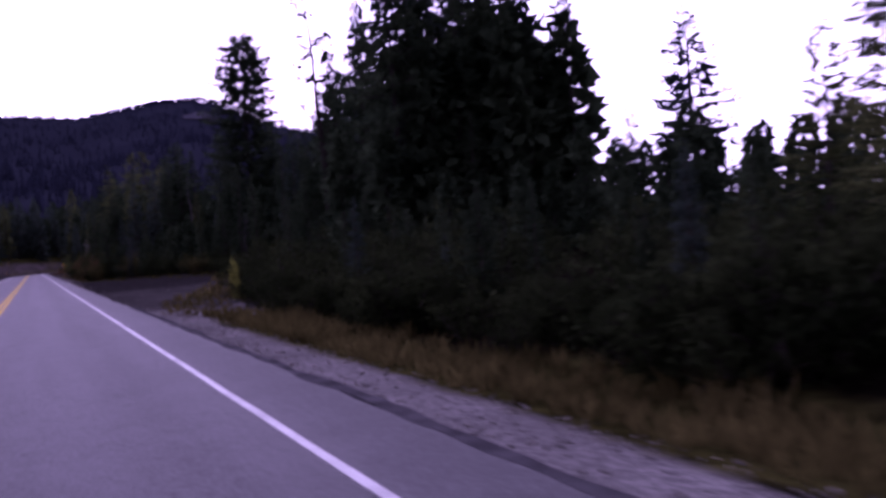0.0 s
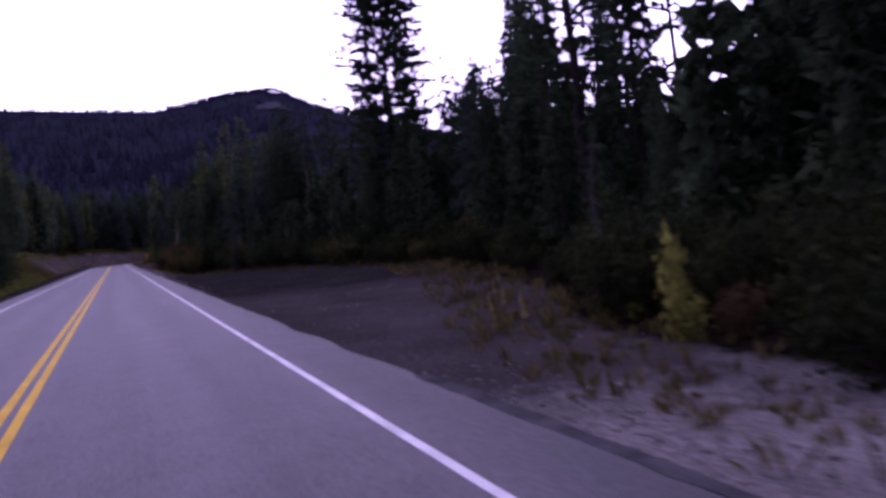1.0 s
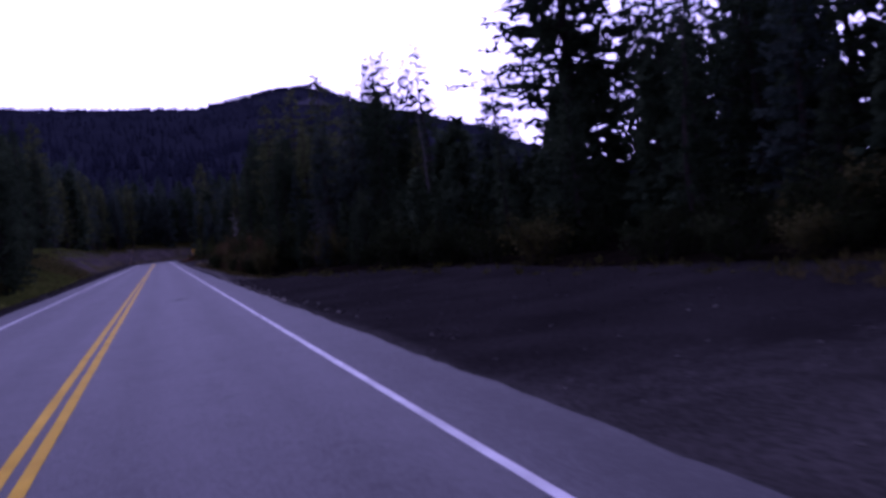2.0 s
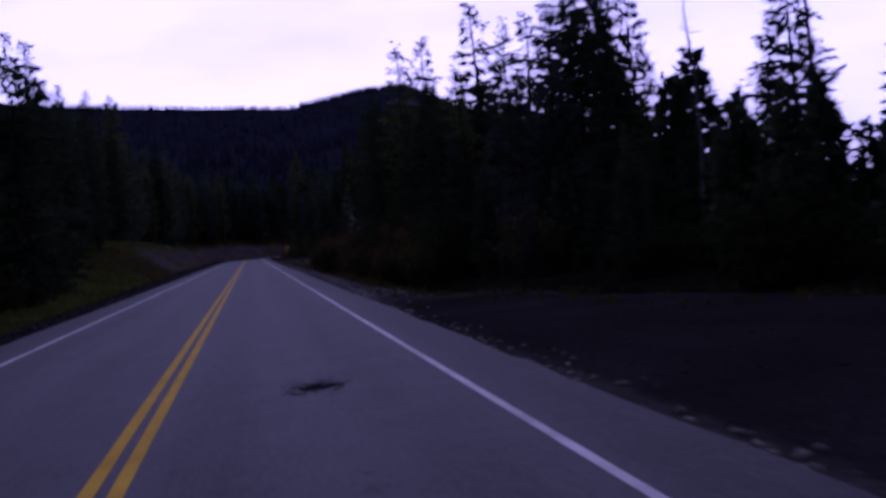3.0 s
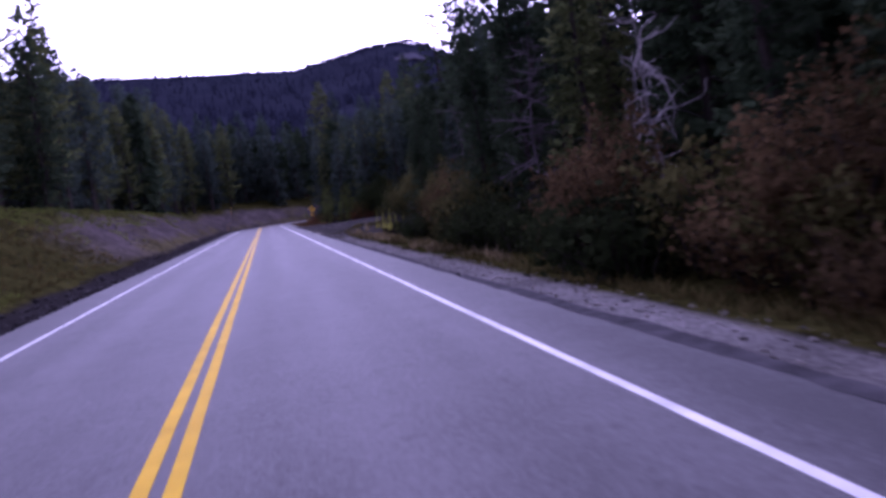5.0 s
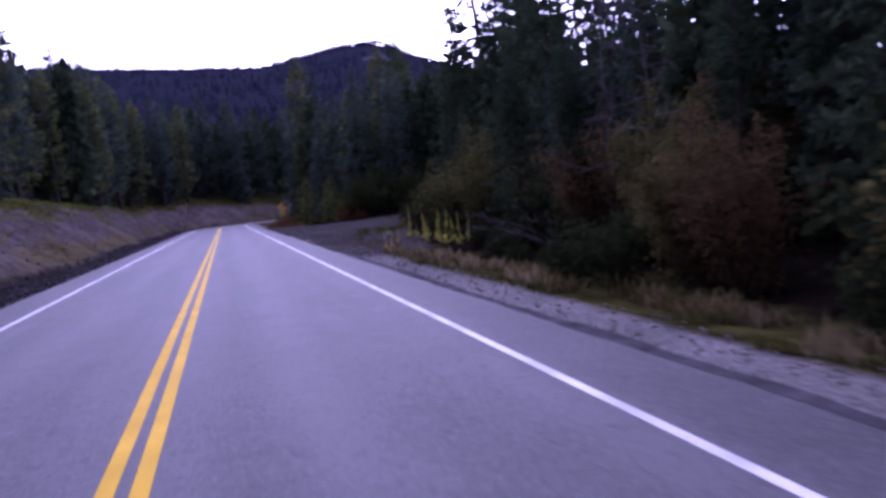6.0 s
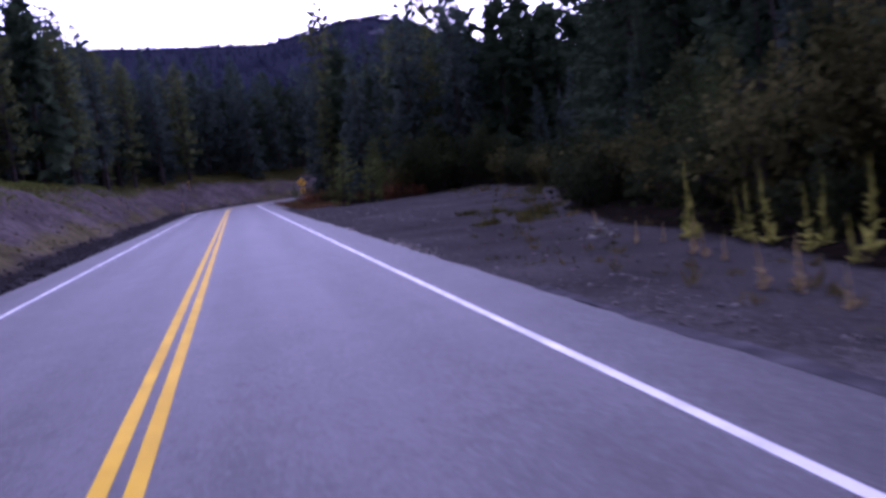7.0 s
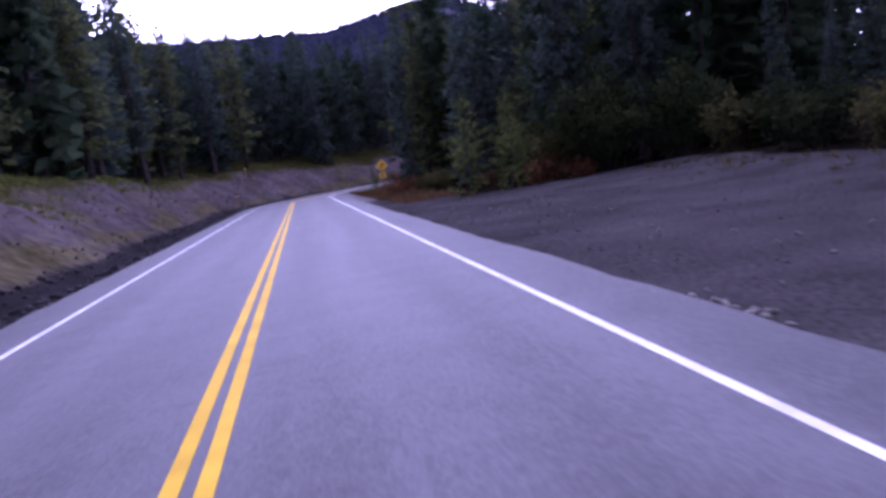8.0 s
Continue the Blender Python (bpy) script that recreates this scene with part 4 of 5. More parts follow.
# ---- dead trees and bare limbs ----
BARE = "grey dead tree with bare crooked limbs"
snag(201, 21.0, 16, 0.8, 0.5, 0.0, "tall bare dead trunk standing above the woods").matrix_basis = pose(36.4, 119.9, height(36.4, 119.9))
snag(203, 10.4, 26, 1.1, 0.45, 0.01, "thin dead tree with short bare twigs").matrix_basis = pose(17.9, 100.7, height(17.9, 100.7))
snag(205, 15.5, 24, 1.1, 0.35, -0.03, "leaning dead trunk with broken twigs", BARK).matrix_basis = pose(23.0, 53.0, height(23.0, 53.0))
snag(207, 6.4, 70, 2.2, 0.12, 0.0, "bare mauve-grey tree with fine twigs", TWIGS).matrix_basis = pose(9.6, 144.7, height(9.6, 144.7))
snag(209, 8.0, 40, 2.8, 0.15, 0.03, BARE, None, 0.34).matrix_basis = pose(13.2, 168.6, height(13.2, 168.6))
snag(211, 5.4, 20, 2.4, 0.35, -0.03, "bleached dead tree with curling bare limbs", BLEACHED, 0.5).matrix_basis = pose(8.9, 134.4, height(8.9, 134.4))
snag(221, 6.2, 44, 2.4, 0.15, 0.02, BARE).matrix_basis = pose(11.0, 161.2, height(11.0, 161.2))
snag(213, 4.6, 26, 1.9, 0.15, 0.12, BARE).matrix_basis = pose(11.0, 105.2, height(11.0, 105.2))
snag(215, 3.4, 10, 0.7, 0.3, 0.05, "small grey dead tree with bare twigs", TWIGS).matrix_basis = pose(9.9, 38.4, height(9.9, 38.4))
snag(217, 9.0, 20, 1.4, 0.3, 0.02, BARE, BARK).matrix_basis = pose(15.6, 186.5, height(15.6, 186.5))


def fallen(seed, x, y, count, label):
    """Long dead boughs heaped on the ground."""
    rng = np.random.default_rng(seed)
    root = new("fallen_branches")
    root.location = (x, y, height(x, y))
    for _ in range(count):
        a = rng.normal(2.6, 0.5)
        p = np.array([rng.uniform(-0.3, 1.6), rng.uniform(-1.8, 1.8), 0.03])
        d = np.array([math.cos(a), math.sin(a), rng.uniform(0.3, 1.1)])
        pts, ln = [p], rng.uniform(1.4, 3.2)
        for i in range(6):
            d = d + np.array([rng.normal(0, 0.16), rng.normal(0, 0.16), -0.1])
            q = pts[-1] + d / np.linalg.norm(d) * ln / 6
            q[2] = max(q[2], 0.03)
            pts.append(q)
        r = rng.uniform(0.01, 0.022)
        v, f = tube(pts, [r * (1 - 0.14 * i) for i in range(7)], 5)
        branch = part("branch", mesh_of("branch", v, f, DEADWOOD), root)
        for i in (1, 2, 3, 4, 5):
            for _ in range(2):
                e = d + rng.normal(0, 0.7, 3)
                e /= np.linalg.norm(e)
                v, f = tube([pts[i], pts[i] + e * 0.35, pts[i] + e * 0.7 + rng.normal(0, 0.1, 3)], [r * 0.5, r * 0.35, r * 0.1], 3)
                part("twig", mesh_of("twig", v, f, DEADWOOD), branch)
    return tagged(root, label, "fallen branches")


fallen(301, 9.6, 165.6, 8, "heap of bleached fallen branches under the trees")

# ---- shrubs ----
SHRUBS = {
    "russet": [shrub(401 + i, 2.4, 1.3, LEAF_RUSSET, 1600, 0.15, "brown leafy shrub in autumn colour") for i in range(2)],
    "olive": [shrub(411 + i, 2.4, 1.3, LEAF_OLIVE, 1600, 0.15, "olive green shrub turning yellow") for i in range(2)],
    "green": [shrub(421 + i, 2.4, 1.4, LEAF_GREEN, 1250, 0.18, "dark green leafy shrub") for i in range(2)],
    "tall_olive": [shrub(451 + i, 5.0, 2.1, LEAF_OLIVE, 6000, 0.16, "tall olive brown bush beside the gravel", 26) for i in range(2)],
    "tall_russet": [shrub(461 + i, 3.6, 1.6, LEAF_RUSSET, 6000, 0.11, "tall brown bush in autumn colour", 22) for i in range(2)],
    "tall_green": [shrub(471, 5.0, 2.2, LEAF_MID, 5600, 0.17, "tall dark green leafy bush", 26)],
    "red": [shrub(431, 1.0, 0.8, LEAF_RED, 900, 0.1, "low rust-red shrub at the gravel edge")],
    "yellow": [shrub(441, 1.4, 0.6, LEAF_YELLOW, 900, 0.12, "yellowing sapling beside the gravel pull-out", 8)],
}
SHRUB_TALL = {"tall_olive": 5.0, "tall_russet": 3.6, "tall_green": 5.0, "russet": 2.4, "olive": 2.4, "green": 2.4, "red": 1.0, "yellow": 1.4}


def bush(kind, x, y, tall, wide=1.0):
    model = random.choice(SHRUBS[kind])
    s = tall / SHRUB_TALL[kind]
    m = pose(x, y, height(x, y) - 0.03, 0, 0, random.uniform(0, 360)) @ Matrix.Diagonal((s * wide, s * wide, s, 1))
    if model.name not in USED:
        USED.add(model.name)
        model.matrix_basis = m
        return
    copy_thing(model, m).matrix_basis = m


OWN_SHRUBS = [
    ("tall_russet", 10.8, 164.0, 3.7, 0.95), ("tall_russet", 8.6, 154.8, 3.1, 0.95), ("green", 8.6, 149.6, 2.9, 1.0), ("tall_olive", 8.2, 154.6, 2.6, 0.9), ("tall_olive", 9.6, 157.6, 3.4, 1.0), ("tall_russet", 11.4, 158.5, 3.8, 1.0), ("green", 10.6, 165.5, 3.0, 1.0),
    ("tall_green", 12.8, 184.0, 4.0, 1.0), ("tall_olive", 11.8, 178.6, 4.4, 0.95), ("tall_olive", 11.0, 175.2, 3.7, 0.9), ("tall_green", 13.8, 188.0, 4.4, 1.0), ("green", 11.5, 180.0, 3.2, 1.0), ("tall_russet", 12.2, 171.5, 3.6, 0.9),
    ("tall_green", 10.0, 111.2, 3.8, 1.0), ("russet", 8.6, 113.6, 3.0, 1.0), ("green", 9.4, 107.6, 2.8, 1.0), ("tall_green", 8.6, 118.0, 4.0, 0.9), ("russet", 8.6, 122.5, 3.1, 1.0), ("olive", 8.0, 115.6, 2.4, 0.9), ("tall_russet", 8.2, 128.0, 3.6, 1.0), ("tall_russet", 8.0, 134.5, 3.4, 1.0), ("tall_green", 8.4, 123.8, 3.8, 0.85), ("olive", 8.2, 131.5, 2.6, 1.0),
    ("russet", 9.0, 138.5, 2.8, 1.0), ("olive", 8.6, 148.5, 2.6, 1.0), ("green", 8.8, 143.0, 2.4, 1.0),
    ("tall_green", 15.4, 229.5, 5.4, 1.1), ("tall_green", 18.8, 228.5, 4.8, 1.1), ("olive", 13.2, 231.0, 3.0, 0.9), ("green", 20.6, 223.5, 3.4, 1.0), ("green", 18.9, 209.0, 3.6, 1.0),
    ("red", 12.4, 230.2, 1.3, 1.0), ("red", 14.0, 229.0, 0.9, 1.2), ("red", 8.9, 256.0, 1.2, 1.3), ("red", 8.4, 262.0, 1.0, 1.3), ("olive", 9.2, 246.0, 1.6, 1.0), ("russet", 9.8, 270.0, 2.0, 1.0),
    ("green", 7.5, 111.4, 1.3, 1.1), ("olive", 7.4, 113.3, 1.6, 0.9), ("green", 7.3, 115.2, 1.2, 1.1), ("green", 7.4, 117.6, 1.3, 1.1), ("russet", 7.4, 120.2, 1.2, 1.1), ("green", 7.3, 122.8, 1.1, 1.1), ("russet", 7.4, 126.0, 1.2, 1.1), ("green", 7.2, 109.2, 1.2, 1.1),
    ("green", 7.6, 144.6, 1.9, 1.0), ("green", 7.7, 147.0, 1.5, 1.0), ("tall_russet", 8.3, 153.2, 2.6, 0.9), ("green", 7.7, 149.4, 1.4, 1.0), ("green", 7.8, 142.2, 1.7, 1.0),
    ("yellow", 8.36, 33.8, 1.75, 0.24), ("yellow", 8.5, 33.7, 0.75, 0.7), ("russet", 9.0, 33.2, 0.9, 0.8), ("yellow", 9.3, 36.2, 0.45, 0.8),
    ("green", -10.5, 104.5, 2.2, 1.1), ("green", -10.2, 109.5, 2.0, 1.1), ("olive", -10.0, 115.0, 1.8, 1.1), ("olive", -10.5, 122.0, 1.8, 1.1), ("green", -11.5, 128.0, 2.0, 1.1), ("green", -12.5, 136.0, 1.8, 1.1),
]
for kind, x, y, tall, wide in OWN_SHRUBS:
    bush(kind, x, y, tall, wide)


def thicket(count, ylo, yhi, near, deep, kinds, lo, hi):
    for _ in range(count):
        y = random.uniform(ylo, yhi)
        bush(random.choice(kinds), verge(y) + random.uniform(near, deep), y, random.uniform(lo, hi), random.uniform(0.9, 1.25))


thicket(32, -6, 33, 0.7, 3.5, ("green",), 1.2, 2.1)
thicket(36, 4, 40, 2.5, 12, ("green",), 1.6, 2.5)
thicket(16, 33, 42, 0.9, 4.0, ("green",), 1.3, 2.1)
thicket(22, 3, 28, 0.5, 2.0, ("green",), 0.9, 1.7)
thicket(14, 38, 66, 0.8, 3.0, ("green", "green", "olive"), 0.9, 2.0)
thicket(26, 64, 104, 0.8, 6, ("green", "green", "olive"), 1.2, 2.6)
thicket(26, 104, 157, -0.1, 1.2, ("russet", "green", "green", "green", "olive"), 1.2, 2.4)
thicket(16, 158, 174, 0.6, 3.2, ("green",), 0.6, 1.5)
thicket(18, 176, 227, 0.9, 3.0, ("green", "green", "olive"), 1.2, 3.0)
thicket(12, 232, 268, 1.6, 3.6, ("green", "olive", "russet"), 0.7, 1.4)


# bushes that no place called for
for models_of in SHRUBS.values():
    for model in models_of:
        if model.name not in USED:
            for ch in list(model.children):
                bpy.data.objects.remove(ch)
            bpy.data.objects.remove(model)


# ---- tall weeds ----
def mullein(seed, tall, mat, label):
    """An upright stalk with broad leaves that shrink towards a seed spike."""
    rng = np.random.default_rng(seed)
    root = new("mullein")
    line = [(rng.normal(0, 0.003) * i, rng.normal(0, 0.003) * i, tall * i / 6 - (0.05 if i == 0 else 0)) for i in range(7)]
    v, f = tube(line, [0.014, 0.013, 0.012, 0.013, 0.016, 0.014, 0.005], 6)
    part("stalk", mesh_of("stalk", v, f, mat), root)
    n = 74
    t = 0.02 + 0.96 * rng.random(n) ** 1.5
    a = rng.uniform(0, 6.28, n)
    base = np.stack([0.012 * np.cos(a), 0.012 * np.sin(a), tall * t], 1)
    way = np.stack([np.cos(a), np.sin(a), rng.uniform(0.1, 1.1, n) + t], 1)
    size = (0.21 * (1 - t) ** 1.3 + 0.025) * rng.uniform(0.6, 1.25, n)
    v, q = blades(rng, base, way, size, size * 0.13, 0.45)
    part("foliage", fast_mesh("foliage", v, q, mat), root)
    return tagged(root, label, "plant", "roadside weeds")


WEEDS = [mullein(501 + i, 1.25, MULLEIN, "yellow-green mullein stalk standing on the gravel") for i in range(3)]
DRY_WEEDS = [mullein(511 + i, 1.2, SEED, "dry brown weed stalk on the gravel verge") for i in range(2)]
SPOTS = [(8.55, 179.3, 1.3), (8.9, 178.0, 0.95), (8.75, 177.2, 1.1), (9.1, 176.4, 1.0), (8.5, 175.9, 0.9), (8.8, 175.0, 1.2), (9.2, 174.4, 1.0), (8.5, 173.6, 0.85), (8.45, 172.4, 1.25), (8.8, 171.8, 1.1), (9.3, 178.9, 0.8), (9.4, 172.9, 1.05), (8.2, 174.6, 0.6), (9.0, 179.9, 0.75)]
for i, (x, y, tall) in enumerate(SPOTS):
    m = pose(x, y, height(x, y), random.uniform(-5, 5), random.uniform(-5, 5), random.uniform(0, 360)) @ Matrix.Scale(tall / 1.15, 4)
    if i < 3:
        WEEDS[i].matrix_basis = m
    else:
        copy_thing(WEEDS[i % 3], m).matrix_basis = m
for i in range(14):
    y = random.uniform(168, 184) if i < 9 else random.uniform(34, 46)
    x = verge(y) - random.uniform(0.1, 1.6)
    m = pose(x, y, height(x, y), random.uniform(-8, 8), random.uniform(-8, 8), random.uniform(0, 360)) @ Matrix.Scale(random.uniform(0.25, 0.55), 4)
    if i < 2:
        DRY_WEEDS[i].matrix_basis = m
    else:
        copy_thing(DRY_WEEDS[i % 2], m).matrix_basis = m
pale = shrub(521, 0.3, 0.1, WOOL, 160, 0.07, "pale woolly weed clump on the gravel", 6, "weed_clump")
pale.matrix_basis = pose(8.05, 182.1, height(8.05, 182.1))


# ---- grass, stones and litter of the verge ----
def tufts(name, count, where, mat, lo, hi, label, blades_each=9):
    rng = np.random.default_rng(len(name) * 7 + count)
    base, way, size = [], [], []
    for _ in range(count):
        x, y = where()
        z = height(x, y)
        n, s = blades_each, rng.uniform(lo, hi)
        base.append(np.stack([x + rng.normal(0, 0.07, n), y + rng.normal(0, 0.07, n), np.full(n, z - 0.03)], 1))
        way.append(np.stack([rng.normal(0, 0.35, n), rng.normal(0, 0.35, n), np.ones(n)], 1))
        size.append(s * rng.uniform(0.5, 1.1, n))
    size = np.concatenate(size)
    v, q = blades(rng, np.concatenate(base), np.concatenate(way), size, 0.012 + size * 0.02, 0.25)
    tagged(new(name, fast_mesh(name, v, q, mat)), label, "grass", kind="stuff")


def patchy(ylo, yhi, dlo, dhi):
    """Places that gather into clumps."""

    def spot():
        while True:
            x, y = random.uniform(dlo, dhi), random.uniform(ylo, yhi)
            if noise.noise((x * 0.9, y * 0.55, 11)) > 0.1:
                return x, y

    return spot


def between(ylo, yhi, dlo, dhi):
    return lambda: (random.uniform(dlo, dhi), random.uniform(ylo, yhi))


tufts("dry_grass", 1000, between(-6, 27, 5.9, 8.0), GRASS_DRY, 0.2, 0.5, "dry yellow grass between gravel and thicket")
tufts("dry_grass", 320, between(103, 142, 5.9, 7.6), GRASS_DRY, 0.12, 0.35, "sparse dry grass along the gravel edge")
tufts("dry_grass", 260, patchy(140, 172, 5.7, 7.4), STRAW, 0.15, 0.5, "dry yellow grass along the gravel edge")
tufts("dry_weeds", 60, patchy(144, 160, 6.2, 7.2), GRASS_DRY, 0.25, 0.6, "clumps of tall dry weeds under the bushes", 14)
tufts("dry_weeds", 150, between(106, 126, 6.2, 7.2), GRASS_DRY, 0.2, 0.5, "dry weeds under the dark bushes", 14)
tufts("green_grass", 380, patchy(140, 172, 5.6, 7.6), GRASS_GREEN, 0.1, 0.3, "low green weeds along the gravel edge")
tufts("dry_grass", 420, lambda: (lambda y: (verge(y) - 2.2 + 3.0 * random.random(), y))(random.uniform(26, 62)), GRASS_DRY, 0.12, 0.4, "scattered dry weeds on the pull-out")
tufts("green_grass", 260, lambda: (lambda y: (verge(y) - 1.6 + 2.6 * random.random(), y))(random.uniform(33, 100)), GRASS_GREEN, 0.1, 0.35, "low weeds at the edge of the pull-out")
tufts("dry_grass", 150, lambda: (lambda y: (verge(y) - 2.6 + 3.2 * random.random(), y))(random.uniform(168, 227)), GRASS_DRY, 0.1, 0.35, "scattered dry weeds on the dark gravel")
tufts("green_grass", 120, lambda: (lambda y: (verge(y) - 3.6 + 3.6 * random.random(), y))(random.uniform(178, 227)), GRASS_GREEN, 0.06, 0.18, "low green weeds on the dark gravel")
MATS = [(9.2, 196.7), (9.9, 195.6), (15.2, 206.8), (15.9, 208.3), (8.0, 190.1), (9.7, 191.8), (9.9, 190.6), (10.6, 192.6), (11.3, 194.0), (12.6, 199.4), (14.4, 204.0), (9.0, 189.2)]


def on_mats():
    x, y = random.choice(MATS)
    return random.gauss(x, 0.24), random.gauss(y, 0.26)


def in_patches():
    while True:
        x, y = -17.5 + 9.0 * random.random() ** 1.3, random.uniform(170, 275)
        if noise.noise((x * 0.3, y * 0.09, 4)) > 0.08:
            return x, y


tufts("green_grass", 1500, in_patches, MEADOW, 0.1, 0.3, "patches of yellow-green grass on the bank")
tufts("green_grass", 230, on_mats, GRASS_GREEN, 0.12, 0.34, "low yellowish weed mats on the dark gravel")
tufts("green_grass", 2600, between(96, 150, -12.0, -7.2), MEADOW, 0.15, 0.45, "yellow-green meadow grass beside the road")
tufts("dry_grass", 800, between(124, 172, -12.5, -7.3), GRASS_DRY, 0.15, 0.4, "dry grass on the road bank")
tufts("dry_grass", 650, between(185, 300, -17.0, -7.0), GRASS_DRY, 0.08, 0.25, "thin dry grass on the bare bank")
tufts("green_grass", 3000, lambda: (-18.5 + 8.0 * random.random() ** 1.5, random.uniform(165, 300)), MEADOW, 0.15, 0.4, "yellow-green grass on top of the bank")
tufts("dry_grass", 900, between(231, 277, 5.6, 9.2), GRASS_RUST, 0.15, 0.45, "rust-brown dry grass beside the bend")


def stones(name, count, where, mat, lo, hi, label):
    """Loose stones: squashed eight-faced lumps."""
    rng = np.random.default_rng(count + len(label))
    tpl = np.array([[1, 0, 0], [0, 1, 0], [-1, 0, 0], [0, -1, 0], [0, 0, 0.7], [0, 0, -0.5]], float)
    tri = np.array([[0, 1, 4], [1, 2, 4], [2, 3, 4], [3, 0, 4], [1, 0, 5], [2, 1, 5], [3, 2, 5], [0, 3, 5]])
    vs, fs = [], []
    for i in range(count):
        x, y = where()
        s = lo + (hi - lo) * rng.random() ** 2.5
        a = rng.uniform(0, 6.28)
        p = tpl * rng.uniform(0.6, 1.3, (6, 1)) * s
        c, d = math.cos(a), math.sin(a)
        p = np.stack([p[:, 0] * c - p[:, 1] * d, p[:, 0] * d + p[:, 1] * c, p[:, 2]], 1) + np.array([x, y, height(x, y) + 0.2 * s])
        vs.append(p)
        fs.append(tri + 6 * i)
    tagged(new(name, fast_mesh(name, np.concatenate(vs), np.concatenate(fs), mat)), label, "stones", kind="stuff")


stones("gravel_stones", 2200, between(-4, 34, 4.75, 6.0), STONE, 0.008, 0.04, "loose pale gravel on the shoulder")
stones("gravel_stones", 3200, between(100, 177, 4.75, 6.0), STONE, 0.008, 0.05, "loose pale gravel on the shoulder")
stones("gravel_stones", 120, between(98, 107, 5.1, 7.2), STONE, 0.015, 0.08, "pale broken rocks along the gravel edge")
stones("gravel_stones", 300, between(98, 112, 5.0, 7.3), STONE_DARK, 0.015, 0.08, "dark broken rocks along the gravel edge")
stones("gravel_stones", 220, between(30, 62, 4.8, 11), STONE, 0.01, 0.04, "scattered stones on the pull-out")
stones("gravel_stones", 90, between(66, 104, 4.6, 5.4), STONE, 0.015, 0.09, "crumbled pale rubble at the asphalt edge")
stones("gravel_stones", 700, between(60, 100, 5.2, 13), STONE_DARK, 0.015, 0.06, "dark loose gravel on the pull-out")
stones("gravel_stones", 1000, between(176, 228, 4.7, 15), STONE_DARK, 0.01, 0.045, "dark loose gravel on the pull-out")
stones("gravel_stones", 260, between(176, 228, 4.6, 9), STONE, 0.012, 0.06, "scattered pale stones on the dark gravel")
stones("gravel_stones", 5200, between(100, 300, -6.9, -4.8), STONE_DARK, 0.03, 0.15, "dark rough gravel in the ditch")
stones("gravel_stones", 900, between(150, 300, -13, -6.3), STONE_DARK, 0.03, 0.14, "stones on the bare bank")


def lump(rng):
    bm = bmesh.new()
    bmesh.ops.create_icosphere(bm, subdivisions=1, radius=1)
    for v in bm.verts:
        v.co *= rng.uniform(0.75, 1.15)
        v.co.z = max(v.co.z, -0.35)
    me = bpy.data.meshes.new("stone")
    bm.to_mesh(me)
    bm.free()
    me.materials.append(CRUST)
    return me


LUMPS = [lump(np.random.default_rng(700 + i)) for i in range(4)]


def clods(seed, x, y, count, label):
    """A crust of crumbled rubble at the asphalt edge."""
    rng = np.random.default_rng(seed)
    root = new("rubble_heap")
    root.location = (x, y, height(x, y))
    for i in range(count):
        ob = part("stone", LUMPS[rng.integers(4)], root)
        ob.matrix_basis = pose(rng.normal(0, 0.1), rng.normal(0, 0.55), 0.015, 0, 0, rng.uniform(0, 360)) @ Matrix.Diagonal((rng.uniform(0.02, 0.06), rng.uniform(0.02, 0.07), rng.uniform(0.02, 0.045), 1))
    tagged(root, label, "rubble", "rubble at the asphalt edge")


for i, (x, y) in enumerate(((4.75, 74.5), (4.7, 76.6), (4.8, 80.5), (4.65, 84.0), (4.85, 87.0), (4.75, 91.5), (4.7, 97.0), (4.85, 100.5), (4.72, 184.3), (4.75, 185.1), (4.74, 186.5), (4.78, 187.2), (4.7, 196.4), (5.9, 103.4), (6.3, 101.6))):
    clods(601 + i, x, y, 14, "crust of pale rubble at the asphalt edge")

# ---- road furniture ----
def box(sx, sy, sz, at=(0, 0, 0), bevel=0.0):
    bm = bmesh.new()
    bmesh.ops.create_cube(bm, size=1, matrix=Matrix.Translation(at) @ Matrix.Diagonal((sx, sy, sz, 1)))
    if bevel:
        bmesh.ops.bevel(bm, geom=bm.edges[:], offset=bevel, segments=2, affect="EDGES")
    return bm


def from_bm(name, bm, mat):
    me = bpy.data.meshes.new(name)
    bm.to_mesh(me)
    bm.free()
    me.materials.append(mat)
    return me


def plate(name, corners, y, thick, mat):
    """A flat panel in the x-z plane with rounded-off thickness."""
    n = len(corners)
    verts = [(x, y, z) for x, z in corners] + [(x, y + thick, z) for x, z in corners]
    faces = [tuple(range(n)), tuple(range(2 * n - 1, n - 1, -1))] + [(i + n, (i + 1) % n + n, (i + 1) % n, i) for i in range(n)]
    return mesh_of(name, verts, faces, mat)


def diamond(r, cz, cut=0.06):
    pts = []
    for k in range(4):
        a, b = math.radians(90 * k - 45), math.radians(90 * k + 45)
        mid = math.radians(90 * k)
        tip = (r * math.cos(mid), r * math.sin(mid))
        for s in (-1, 1):
            pts.append((tip[0] * (1 - cut) - s * cut * r * math.sin(mid), cz + tip[1] * (1 - cut) + s * cut * r * math.cos(mid)))
    return pts


